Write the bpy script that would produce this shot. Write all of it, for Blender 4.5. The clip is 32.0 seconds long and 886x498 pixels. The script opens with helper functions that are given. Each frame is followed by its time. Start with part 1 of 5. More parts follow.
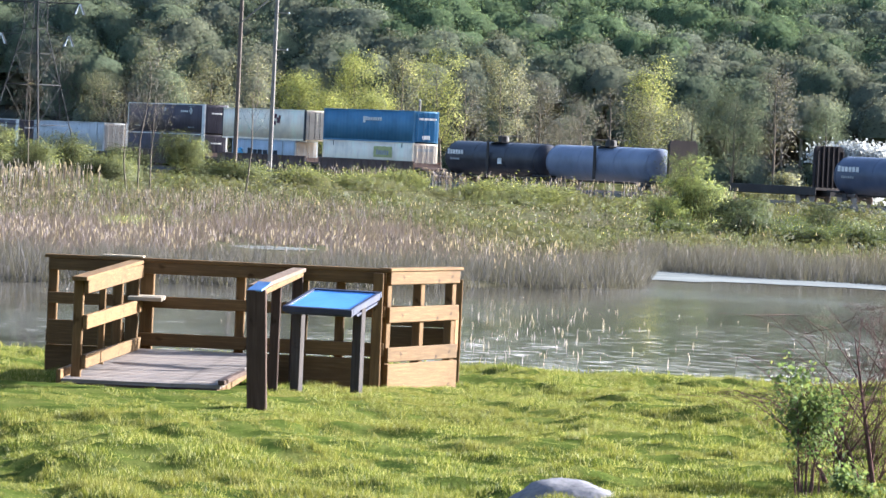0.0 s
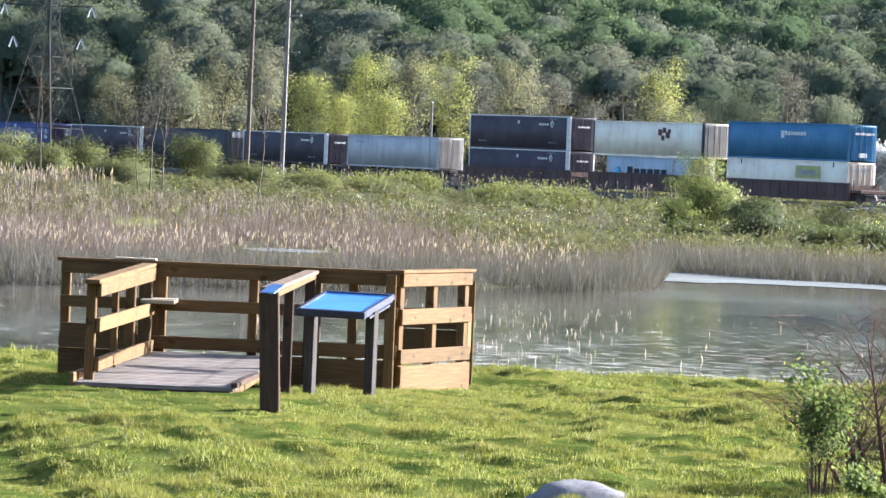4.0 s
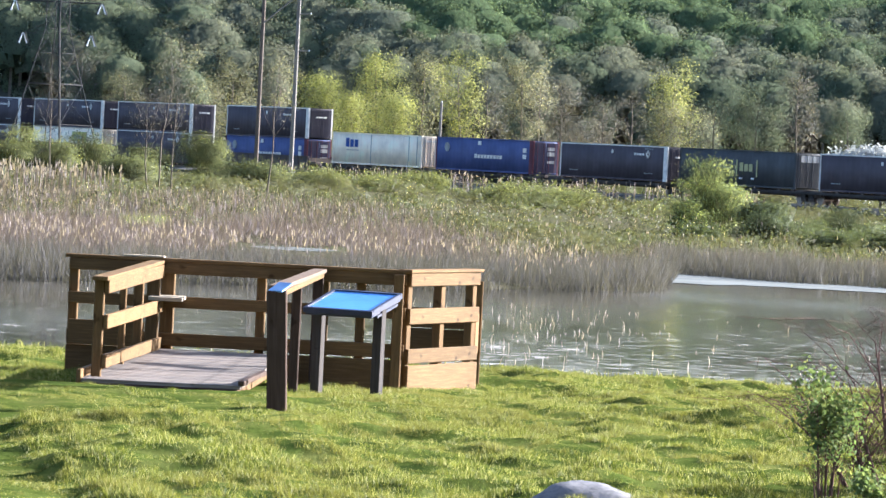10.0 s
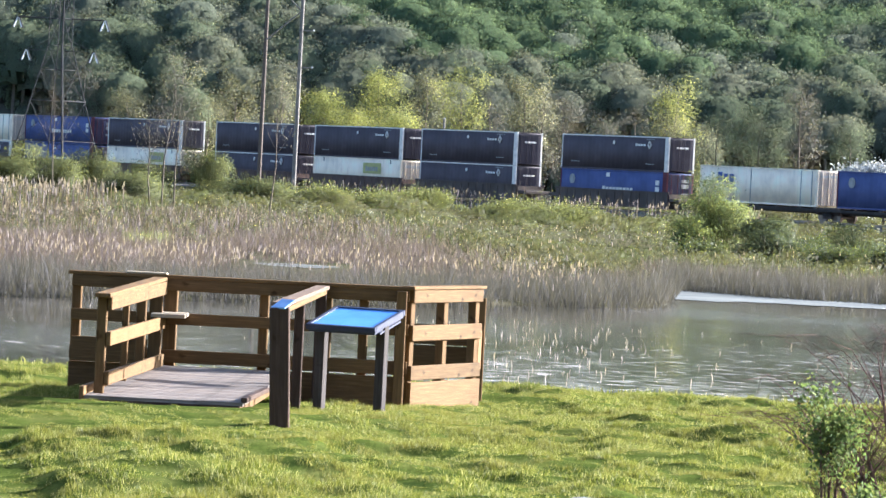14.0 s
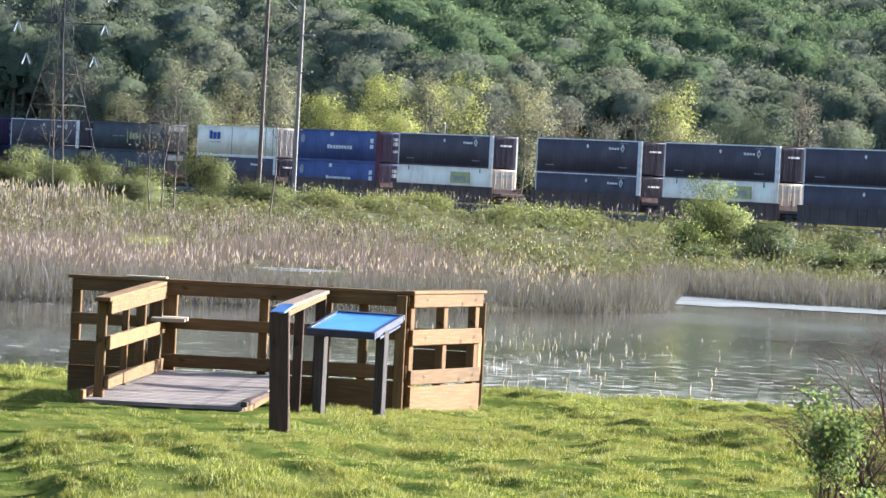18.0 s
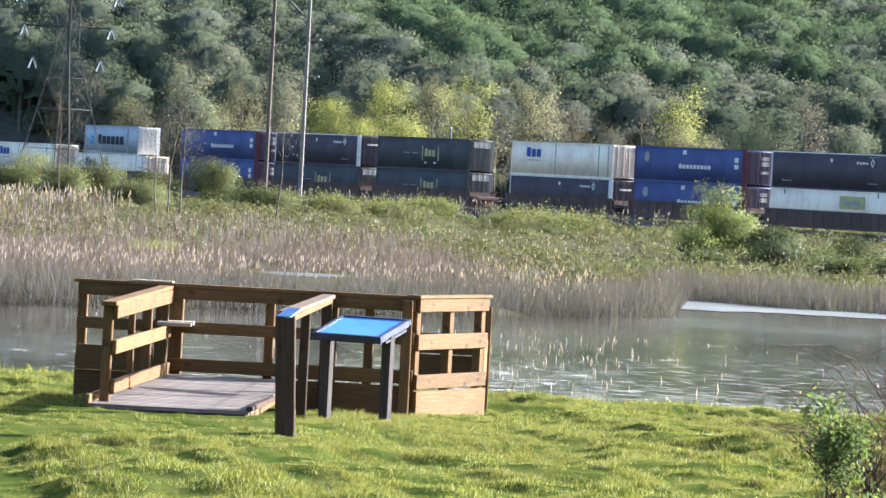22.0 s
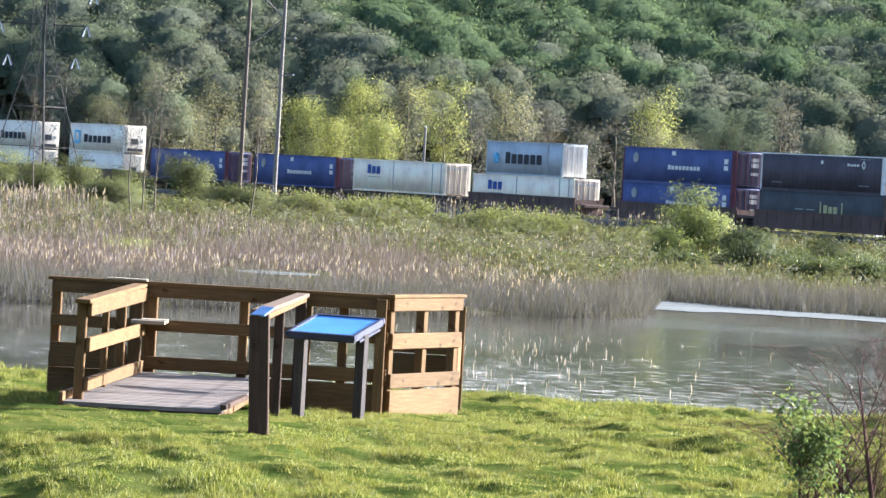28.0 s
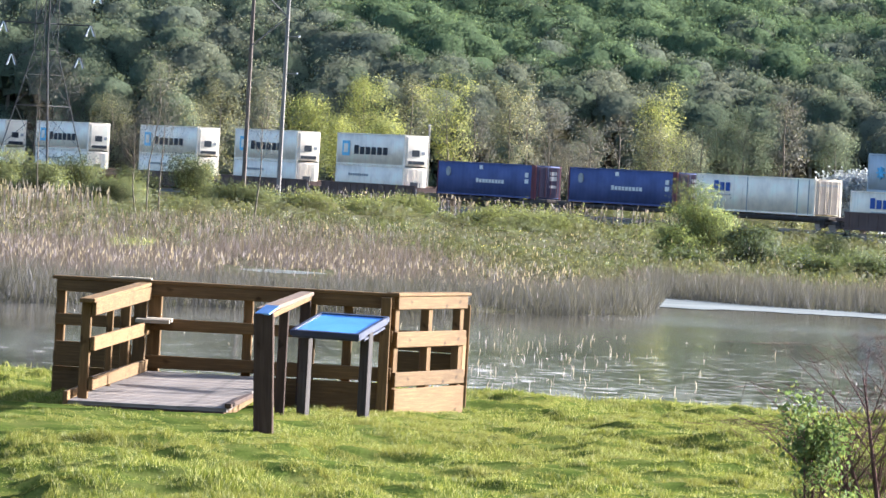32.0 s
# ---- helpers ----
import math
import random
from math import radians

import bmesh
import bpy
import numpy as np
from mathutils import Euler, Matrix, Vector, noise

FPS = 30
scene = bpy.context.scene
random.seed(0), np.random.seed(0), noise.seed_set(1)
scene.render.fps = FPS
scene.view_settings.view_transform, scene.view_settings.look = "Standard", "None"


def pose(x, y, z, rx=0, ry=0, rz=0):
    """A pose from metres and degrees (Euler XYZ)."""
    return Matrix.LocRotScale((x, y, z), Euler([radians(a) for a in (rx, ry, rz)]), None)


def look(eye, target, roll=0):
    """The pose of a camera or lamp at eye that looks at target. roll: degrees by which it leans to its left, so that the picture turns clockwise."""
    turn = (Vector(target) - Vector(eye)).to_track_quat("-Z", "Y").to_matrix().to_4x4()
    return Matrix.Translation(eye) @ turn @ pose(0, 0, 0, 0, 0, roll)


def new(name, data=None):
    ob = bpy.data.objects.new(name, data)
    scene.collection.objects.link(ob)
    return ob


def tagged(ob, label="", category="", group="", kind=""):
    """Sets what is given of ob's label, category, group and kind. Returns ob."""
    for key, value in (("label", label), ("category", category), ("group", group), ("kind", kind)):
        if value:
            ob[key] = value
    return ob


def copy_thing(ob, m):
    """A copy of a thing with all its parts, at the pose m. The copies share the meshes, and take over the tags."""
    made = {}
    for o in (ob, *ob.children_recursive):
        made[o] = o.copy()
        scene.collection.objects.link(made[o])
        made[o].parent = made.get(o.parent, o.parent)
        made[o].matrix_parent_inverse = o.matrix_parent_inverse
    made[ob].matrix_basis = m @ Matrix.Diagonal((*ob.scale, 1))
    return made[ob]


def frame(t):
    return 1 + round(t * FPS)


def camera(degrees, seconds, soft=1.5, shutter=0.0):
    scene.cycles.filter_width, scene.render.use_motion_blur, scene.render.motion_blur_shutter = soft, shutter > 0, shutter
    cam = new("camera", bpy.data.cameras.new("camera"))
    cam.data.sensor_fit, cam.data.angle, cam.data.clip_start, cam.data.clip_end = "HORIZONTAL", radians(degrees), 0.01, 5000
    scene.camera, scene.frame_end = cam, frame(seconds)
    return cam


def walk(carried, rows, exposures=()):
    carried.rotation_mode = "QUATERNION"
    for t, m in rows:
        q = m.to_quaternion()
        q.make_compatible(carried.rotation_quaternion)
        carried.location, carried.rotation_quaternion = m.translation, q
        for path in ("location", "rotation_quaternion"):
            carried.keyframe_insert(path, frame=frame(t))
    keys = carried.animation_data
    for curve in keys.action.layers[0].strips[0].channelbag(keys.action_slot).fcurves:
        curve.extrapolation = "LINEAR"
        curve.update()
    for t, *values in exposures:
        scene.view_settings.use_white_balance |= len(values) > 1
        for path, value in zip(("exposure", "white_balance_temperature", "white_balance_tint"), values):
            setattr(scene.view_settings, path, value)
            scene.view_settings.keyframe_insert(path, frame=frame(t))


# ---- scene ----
EYE = 3.9
PATH = """0,-1.313,-2.583,-0.323;0.5,-1.326,-2.562,-0.334;1,-1.321,-2.501,-0.330;1.5,-1.299,-2.365,-0.398;2,-1.281,-2.401,-0.343;2.5,-1.272,-2.401,-0.282;3,-1.298,-2.300,-0.249;3.5,-1.292,-2.390,-0.178;5.5,-1.302,-2.398,-0.121;6,-1.305,-2.385,-0.097;6.5,-1.336,-2.529,-0.082;7,-1.327,-2.588,-0.117;7.5,-1.316,-2.569,-0.094;8,-1.295,-2.624,-0.071;8.5,-1.286,-2.595,-0.103;9,-1.242,-2.596,-0.105;9.5,-1.253,-2.712,-0.067;10,-1.303,-2.895,-0.038;10.5,-1.292,-2.836,-0.061;11,-1.214,-2.754,-0.072;11.5,-1.165,-2.695,-0.103;12,-1.115,-2.608,-0.092;12.5,-1.140,-2.703,-0.064;13,-1.156,-2.835,-0.040;13.5,-1.087,-2.920,0.000;14,-1.081,-2.880,-0.001;14.5,-1.091,-2.938,-0.017;16.5,-1.151,-2.954,-0.076;17,-1.073,-2.938,-0.050;17.5,-1.068,-2.940,-0.010;18,-1.020,-2.970,0.000;18.5,-0.983,-2.902,-0.015;19,-1.005,-2.896,0.011;19.5,-1.038,-3.048,0.025;20,-1.035,-3.151,0.008;20.5,-0.978,-3.141,0.063;21,-0.976,-3.110,0.069;21.5,-1.007,-3.124,0.077;22,-0.963,-3.029,0.083;22.5,-0.966,-3.031,0.084;23,-0.972,-3.102,0.047;23.5,-0.988,-3.255,0.018;24,-0.947,-3.252,0.021;24.5,-0.936,-3.221,0.009;25,-0.906,-3.181,0.034;25.5,-0.899,-3.098,-0.008;27.5,-0.971,-3.230,-0.178;28,-0.954,-3.299,-0.257;28.5,-0.967,-3.230,-0.255;29,-1.021,-3.096,-0.327;29.5,-1.020,-3.078,-0.334;30,-0.987,-3.140,-0.242;30.5,-0.978,-3.270,-0.236;31,-0.948,-3.269,-0.210;31.5,-0.964,-3.150,-0.235;32,-0.982,-3.129,-0.203"""
cam = camera(11.815, 32.0, soft=1.5)
# a long lens held by a standing person: the eye stays, only the aim wanders (time, pitch, roll, yaw)
ROWS = [tuple(float(v) for v in r.split(",")) for r in PATH.split(";")]
walk(cam, [(t, pose(0, 0, EYE, 90 + p, r, y)) for t, p, r, y in ROWS], exposures=[(0.0, 2.84, 5350, 13), (32.0, 2.84, 5350, 13)])

# ---- light: low sun from ahead and to the right, clear sky ----
SUN_AZ, SUN_EL = 62.0, 19.5
world = bpy.data.worlds.new("world")
scene.world = world
world.use_nodes = True
wn = world.node_tree
sky = wn.nodes.new("ShaderNodeTexSky")
sky.sky_type = "NISHITA"
sky.sun_disc = False
sky.dust_density = 3.5
sky.sun_elevation, sky.sun_rotation = radians(SUN_EL), radians(SUN_AZ)
wn.links.new(sky.outputs[0], wn.nodes["Background"].inputs[0])
wn.nodes["Background"].inputs[1].default_value = 0.055
sun = new("sun", bpy.data.lights.new("sun", "SUN"))
sun.data.energy, sun.data.angle, sun.data.color = 5.0, radians(0.6), (1.0, 0.9, 0.76)
sun.matrix_world = look(
    (60 * math.sin(radians(SUN_AZ)), 60 * math.cos(radians(SUN_AZ)), 60 * math.tan(radians(SUN_EL))), (0, 0, 0))

# ---- materials ----


def tree_of(name):
    m = bpy.data.materials.new(name)
    m.use_nodes = True
    return m, m.node_tree, m.node_tree.nodes["Principled BSDF"]


def ramp(nt, fac, stops):
    r = nt.nodes.new("ShaderNodeValToRGB")
    e = r.color_ramp.elements
    while len(e) < len(stops):
        e.new(0.5)
    for q, (p, c) in zip(e, stops):
        q.position, q.color = p, (*c, 1)
    nt.links.new(fac, r.inputs[0])
    return r.outputs[0]


def noise_of(nt, scale, detail=4.0, stretch=None, rough=0.55, coords="Object"):
    tc = nt.nodes.new("ShaderNodeTexCoord")
    n = nt.nodes.new("ShaderNodeTexNoise")
    n.inputs["Scale"].default_value, n.inputs["Detail"].default_value, n.inputs["Roughness"].default_value = scale, detail, rough
    if stretch:
        mp = nt.nodes.new("ShaderNodeMapping")
        mp.inputs["Scale"].default_value = stretch
        nt.links.new(tc.outputs[coords], mp.inputs[0])
        nt.links.new(mp.outputs[0], n.inputs["Vector"])
    else:
        nt.links.new(tc.outputs[coords], n.inputs["Vector"])
    return n.outputs["Fac"]


def mixed(nt, a, b, fac, mode="MIX"):
    m = nt.nodes.new("ShaderNodeMix")
    m.data_type, m.blend_type = "RGBA", mode
    for s, v in ((m.inputs[0], fac), (m.inputs[6], a), (m.inputs[7], b)):
        if hasattr(v, "links"):
            nt.links.new(v, s)
        elif isinstance(v, (int, float)):
            s.default_value = v
        else:
            s.default_value = (*v, 1)
    return m.outputs[2]


def bump(nt, height, strength, dist, bsdf):
    b = nt.nodes.new("ShaderNodeBump")
    b.inputs["Strength"].default_value, b.inputs["Distance"].default_value = strength, dist
    nt.links.new(height, b.inputs["Height"])
    nt.links.new(b.outputs[0], bsdf.inputs["Normal"])


def paint(name, col, rough=0.5, grime=(0.16, 0.13, 0.1), amount=0.5, scale=0.6, metal=0.0):
    """Weathered paint on steel: faded in patches, streaked downwards, dusty."""
    m, nt, b = tree_of(name)
    big = noise_of(nt, scale, 5.0)
    streak = noise_of(nt, 2.2, 6.0, (1.6, 1.6, 0.12))
    dark = tuple(c * 0.78 for c in col)
    pale = tuple(min(0.9, c * 1.12 + 0.012) for c in col)
    base = ramp(nt, big, [(0.3, dark), (0.5, col), (0.72, pale)])
    mask = ramp(nt, streak, [(0.55, (0, 0, 0)), (0.8, (amount,) * 3)])
    nt.links.new(mixed(nt, base, grime, mask), b.inputs["Base Color"])
    b.inputs["Roughness"].default_value, b.inputs["Metallic"].default_value = rough, metal
    b.inputs["Specular IOR Level"].default_value = 0.22
    bump(nt, noise_of(nt, 9.0, 3.0), 0.15, 0.02, b)
    return m


def timber(name, a, b_, c, grain=(2.0, 30.0, 30.0), rough=0.7):
    """Planks with grain along their length, knots and weathered patches."""
    m, nt, b = tree_of(name)
    g = noise_of(nt, 1.6, 7.0, grain, 0.62)
    patch = noise_of(nt, 2.3, 3.0)
    knot = noise_of(nt, 5.0, 2.0, (1.0, 1.6, 1.6))
    oi = nt.nodes.new("ShaderNodeObjectInfo")
    col = ramp(nt, g, [(0.25, a), (0.5, b_), (0.75, c)])
    col = mixed(nt, col, tuple(v * 0.62 for v in b_), ramp(nt, patch, [(0.45, (0, 0, 0)), (0.75, (0.55,) * 3)]))
    col = mixed(nt, col, tuple(v * 0.35 for v in a), ramp(nt, knot, [(0.68, (0, 0, 0)), (0.76, (0.8,) * 3)]))
    tone = ramp(nt, oi.outputs["Random"], [(0.0, (0.78, 0.78, 0.8)), (1.0, (1.15, 1.1, 1.05))])
    nt.links.new(mixed(nt, col, tone, 1.0, "MULTIPLY"), b.inputs["Base Color"])
    b.inputs["Roughness"].default_value = rough
    b.inputs["Specular IOR Level"].default_value = 0.06
    bump(nt, g, 0.4, 0.01, b)
    return m


def foliage(name, stops, translucent=0.45, rough=0.6, patches=0.0, patch_col=(0.1, 0.1, 0.05), patch_scale=0.12, porous=0.0, glow=(1.0, 0.95, 0.55)):
    """Leaves or blades: each piece takes its own tone, light comes through them."""
    m, nt, b = tree_of(name)
    geo = nt.nodes.new("ShaderNodeNewGeometry")
    n = len(stops) - 1
    col = ramp(nt, geo.outputs["Random Per Island"], [(i / n, c) for i, c in enumerate(stops)])
    if patches:
        big = noise_of(nt, patch_scale, 3.0)
        col = mixed(nt, col, patch_col, ramp(nt, big, [(0.42, (0, 0, 0)), (0.62, (patches,) * 3)]))
    nt.links.new(col, b.inputs["Base Color"])
    b.inputs["Roughness"].default_value = rough
    b.inputs["Specular IOR Level"].default_value = 0.1
    tr = nt.nodes.new("ShaderNodeBsdfTranslucent")
    nt.links.new(mixed(nt, col, glow, 1.0, "MULTIPLY"), tr.inputs[0])
    mx = nt.nodes.new("ShaderNodeMixShader")
    mx.inputs[0].default_value = translucent
    nt.links.new(b.outputs[0], mx.inputs[1])
    nt.links.new(tr.outputs[0], mx.inputs[2])
    if porous:
        # thin sprays of twigs and young leaves let part of the light pass between them
        gap = nt.nodes.new("ShaderNodeBsdfTransparent")
        my = nt.nodes.new("ShaderNodeMixShader")
        my.inputs[0].default_value = porous
        nt.links.new(mx.outputs[0], my.inputs[1])
        nt.links.new(gap.outputs[0], my.inputs[2])
        mx = my
    nt.links.new(mx.outputs[0], nt.nodes["Material Output"].inputs[0])
    return m


def woodland(name, stops):
    """Far crowns: each with its own tone, mottled by boughs and leaf clumps, softly rough."""
    m, nt, b = tree_of(name)
    geo = nt.nodes.new("ShaderNodeNewGeometry")
    col = ramp(nt, geo.outputs["Random Per Island"], [(i / 2, c) for i, c in enumerate(stops)])
    fine = noise_of(nt, 2.2, 6.0, rough=0.75)
    col = mixed(nt, col, tuple(0.62 * v for v in stops[0]), ramp(nt, fine, [(0.4, (0, 0, 0)), (0.7, (0.5,) * 3)]))
    nt.links.new(col, b.inputs["Base Color"])
    b.inputs["Roughness"].default_value = 0.9
    b.inputs["Specular IOR Level"].default_value = 0.05
    bump(nt, fine, 0.45, 0.4, b)
    tr = nt.nodes.new("ShaderNodeBsdfTranslucent")
    nt.links.new(col, tr.inputs[0])
    mx = nt.nodes.new("ShaderNodeMixShader")
    mx.inputs[0].default_value = 0.5
    nt.links.new(b.outputs[0], mx.inputs[1])
    nt.links.new(tr.outputs[0], mx.inputs[2])
    nt.links.new(mx.outputs[0], nt.nodes["Material Output"].inputs[0])
    return m


def earth(name, stops, scale, fine, rough=0.95, depth=0.03):
    m, nt, b = tree_of(name)
    a, f = noise_of(nt, scale, 6.0), noise_of(nt, fine, 4.0)
    col = ramp(nt, a, stops)
    nt.links.new(mixed(nt, col, tuple(0.55 * v for v in stops[0][1]), ramp(nt, f, [(0.45, (0, 0, 0)), (0.75, (0.6,) * 3)])), b.inputs["Base Color"])
    b.inputs["Roughness"].default_value = rough
    b.inputs["Specular IOR Level"].default_value = 0.0
    bump(nt, f, 0.6, depth, b)
    return m


M_LAWN = earth("lawn_soil", [(0.3, (0.028, 0.042, 0.01)), (0.5, (0.06, 0.08, 0.016)), (0.72, (0.11, 0.115, 0.032))], 2.2, 40.0)
M_MUD = earth("bank_soil", [(0.3, (0.045, 0.04, 0.025)), (0.7, (0.1, 0.085, 0.05))], 0.4, 3.0)
M_MARSH = earth("marsh_soil", [(0.3, (0.05, 0.056, 0.024)), (0.5, (0.078, 0.07, 0.046)), (0.7, (0.062, 0.074, 0.028))], 0.07, 1.2)
M_WOODS = earth("woodland_floor", [(0.3, (0.09, 0.09, 0.07)), (0.7, (0.14, 0.135, 0.105))], 0.05, 0.6)
# palest stop paints sun glints on blades; the other stops are blade colour
M_GRASS = foliage("grass_blade", [(0.03, 0.044, 0.009), (0.07, 0.095, 0.015), (0.116, 0.145, 0.024), (0.165, 0.187, 0.035), (0.46, 0.45, 0.23)], 0.46, 0.5, 0.5, (0.16, 0.15, 0.045), 0.9)
M_REED = foliage("dry_reed", [(0.092, 0.075, 0.078), (0.129, 0.106, 0.110), (0.106, 0.086, 0.089), (0.157, 0.131, 0.133)], 0.3, 0.8)
M_REEDG = foliage("grey_reed", [(0.067, 0.064, 0.066), (0.1, 0.096, 0.099), (0.081, 0.078, 0.077), (0.125, 0.119, 0.12)], 0.3, 0.8)
M_PLUME = foliage("seed_plume", [(0.200, 0.168, 0.165), (0.283, 0.242, 0.241), (0.235, 0.195, 0.189)], 0.4, 0.9)
M_STALK = foliage("dead_stalk", [(0.34, 0.3, 0.27), (0.46, 0.42, 0.38)], 0.25, 0.8)
M_HERB = foliage("marsh_herb", [(0.058, 0.072, 0.028), (0.078, 0.094, 0.035), (0.09, 0.104, 0.041), (0.092, 0.089, 0.054)], 0.45, 0.6, 0.85, (0.092, 0.082, 0.054), 0.1, porous=0.5)
M_SHRUB = foliage("shrub_leaf", [(0.106, 0.121, 0.052), (0.129, 0.144, 0.060), (0.152, 0.164, 0.074)], 0.5, porous=0.45)
M_DEEP = foliage("deep_leaf", [(0.06, 0.077, 0.036), (0.076, 0.095, 0.043), (0.094, 0.112, 0.053)], 0.4, porous=0.4)
M_WILLOW = foliage("willow_leaf", [(0.185, 0.222, 0.075), (0.23, 0.268, 0.092), (0.28, 0.315, 0.12)], 0.5, porous=0.45)
M_YELLOW = foliage("spring_leaf", [(0.25, 0.275, 0.085), (0.33, 0.355, 0.105), (0.42, 0.44, 0.15), (0.55, 0.55, 0.27)], 0.5, porous=0.4)
M_PALE = foliage("catkin_leaf", [(0.16, 0.16, 0.1), (0.21, 0.21, 0.128), (0.26, 0.258, 0.155), (0.33, 0.325, 0.21)], 0.45, porous=0.4)
M_BUD = foliage("bud_twig", [(0.13, 0.12, 0.1), (0.15, 0.14, 0.115), (0.175, 0.168, 0.13)], 0.4, porous=0.4)
M_BLOOM = foliage("blossom", [(0.42, 0.43, 0.41), (0.5, 0.51, 0.5), (0.57, 0.57, 0.56)], 0.4, glow=(1.0, 1.0, 0.9))
# woods tones lifted above true leaf colour: distance haze put into them
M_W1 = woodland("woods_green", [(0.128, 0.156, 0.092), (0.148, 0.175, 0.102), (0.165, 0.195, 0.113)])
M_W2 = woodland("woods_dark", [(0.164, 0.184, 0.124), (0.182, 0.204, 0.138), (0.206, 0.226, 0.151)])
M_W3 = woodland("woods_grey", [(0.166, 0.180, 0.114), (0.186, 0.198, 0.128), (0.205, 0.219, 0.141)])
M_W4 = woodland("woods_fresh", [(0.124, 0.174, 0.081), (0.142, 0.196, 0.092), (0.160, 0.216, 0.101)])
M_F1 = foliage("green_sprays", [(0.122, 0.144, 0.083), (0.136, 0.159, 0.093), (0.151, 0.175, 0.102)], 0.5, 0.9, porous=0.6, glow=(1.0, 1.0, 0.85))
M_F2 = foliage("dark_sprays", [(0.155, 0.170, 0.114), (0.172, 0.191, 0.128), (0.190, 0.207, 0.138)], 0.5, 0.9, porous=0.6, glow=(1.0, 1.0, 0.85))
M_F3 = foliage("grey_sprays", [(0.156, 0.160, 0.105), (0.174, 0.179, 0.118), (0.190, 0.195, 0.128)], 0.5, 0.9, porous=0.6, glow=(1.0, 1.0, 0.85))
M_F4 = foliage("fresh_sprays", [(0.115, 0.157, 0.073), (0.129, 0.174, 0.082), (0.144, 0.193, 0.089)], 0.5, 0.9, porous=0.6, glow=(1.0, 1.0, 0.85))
M_SHRUBNEAR = foliage("bush_leaf", [(0.1, 0.142, 0.06), (0.13, 0.178, 0.074), (0.16, 0.205, 0.086), (0.24, 0.26, 0.098)], 0.45, 0.85, glow=(0.95, 0.95, 0.6))
M_BARK = earth("bark", [(0.3, (0.09, 0.075, 0.06)), (0.7, (0.17, 0.145, 0.12))], 2.0, 14.0)
M_TWIG = earth("twig_bark", [(0.3, (0.085, 0.052, 0.047)), (0.7, (0.15, 0.095, 0.086))], 3.0, 30.0)
M_STAIN = timber("stained_timber", (0.086, 0.052, 0.024), (0.122, 0.076, 0.034), (0.185, 0.119, 0.052))
# paler timber that holds the sun's light on shelf and cap in its colour
M_LITB = timber("sunlit_board", (0.3, 0.25, 0.18), (0.4, 0.34, 0.25), (0.48, 0.42, 0.32))
M_DECK = timber("weathered_deck", (0.068, 0.057, 0.05), (0.185, 0.162, 0.144), (0.38, 0.345, 0.31), (1.2, 34.0, 34.0))
M_CAP = timber("grey_cap", (0.095, 0.066, 0.046), (0.14, 0.102, 0.074), (0.195, 0.147, 0.108), (2.0, 40.0, 40.0))
M_POSTW = timber("dark_post", (0.038, 0.025, 0.019), (0.056, 0.038, 0.03), (0.078, 0.055, 0.044))
M_LEGW = timber("dark_leg", (0.032, 0.028, 0.026), (0.052, 0.047, 0.045), (0.075, 0.068, 0.066), (30.0, 30.0, 2.0))
M_POLE = timber("pole_wood", (0.07, 0.057, 0.05), (0.11, 0.092, 0.08), (0.16, 0.136, 0.12), (9.0, 9.0, 0.4))
M_POLEG = timber("pole_grey", (0.15, 0.142, 0.132), (0.205, 0.195, 0.18), (0.27, 0.255, 0.235), (9.0, 9.0, 0.4))
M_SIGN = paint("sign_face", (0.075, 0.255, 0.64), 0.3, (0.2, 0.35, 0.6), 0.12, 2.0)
# the plate's pale blue carries the sky's reflection in the colour
M_PLATE = paint("plate_sky_tint", (0.2, 0.34, 0.6), 0.35, (0.3, 0.4, 0.55), 0.2, 2.0)
M_SIGNF = paint("sign_frame", (0.028, 0.036, 0.07), 0.45, amount=0.2, scale=5.0)
M_BLACK = paint("black_steel", (0.03, 0.026, 0.025), 0.5, (0.1, 0.085, 0.07), 0.4)
# black lifted to a grey: distance haze put into the paint colour
M_TANKB = paint("black_tank", (0.034, 0.034, 0.042), 0.4, (0.12, 0.11, 0.1), 0.3)
M_TANKG = paint("blue_grey_tank", (0.17, 0.19, 0.25), 0.35, (0.1, 0.1, 0.12), 0.3)
M_TANKD = paint("navy_tank", (0.075, 0.09, 0.135), 0.35, (0.1, 0.1, 0.12), 0.3)
M_RUST = paint("brown_car", (0.1, 0.066, 0.054), 0.7, (0.18, 0.11, 0.075), 0.6)
M_OLDCAR = paint("dull_car", (0.085, 0.068, 0.058), 0.75, (0.2, 0.14, 0.1), 0.7)
M_BULK = paint("bulkhead_brown", (0.034, 0.026, 0.025), 0.85, (0.08, 0.058, 0.046), 0.5)
# navy, and the teal-green below, are paints lifted to hold distance haze
M_NAVY = paint("navy_box", (0.074, 0.062, 0.072), 0.7, (0.1, 0.1, 0.12), 0.22)
M_NAVYD = paint("navy_door", (0.04, 0.036, 0.05), 0.7, (0.1, 0.1, 0.11), 0.22)
M_BLUE = paint("royal_box", (0.072, 0.092, 0.215), 0.65, (0.09, 0.11, 0.23), 0.3)
M_PURPLE = paint("royal_door", (0.03, 0.027, 0.06), 0.45, (0.1, 0.08, 0.1), 0.3)
M_RED = paint("red_post", (0.11, 0.032, 0.045), 0.6, (0.1, 0.05, 0.05), 0.4)
M_GREEN = paint("teal_green_box", (0.064, 0.066, 0.068), 0.7, (0.09, 0.1, 0.11), 0.3)
M_WHITE = paint("white_box", (0.9, 0.78, 0.6), 0.6, (0.42, 0.36, 0.28), 0.45)
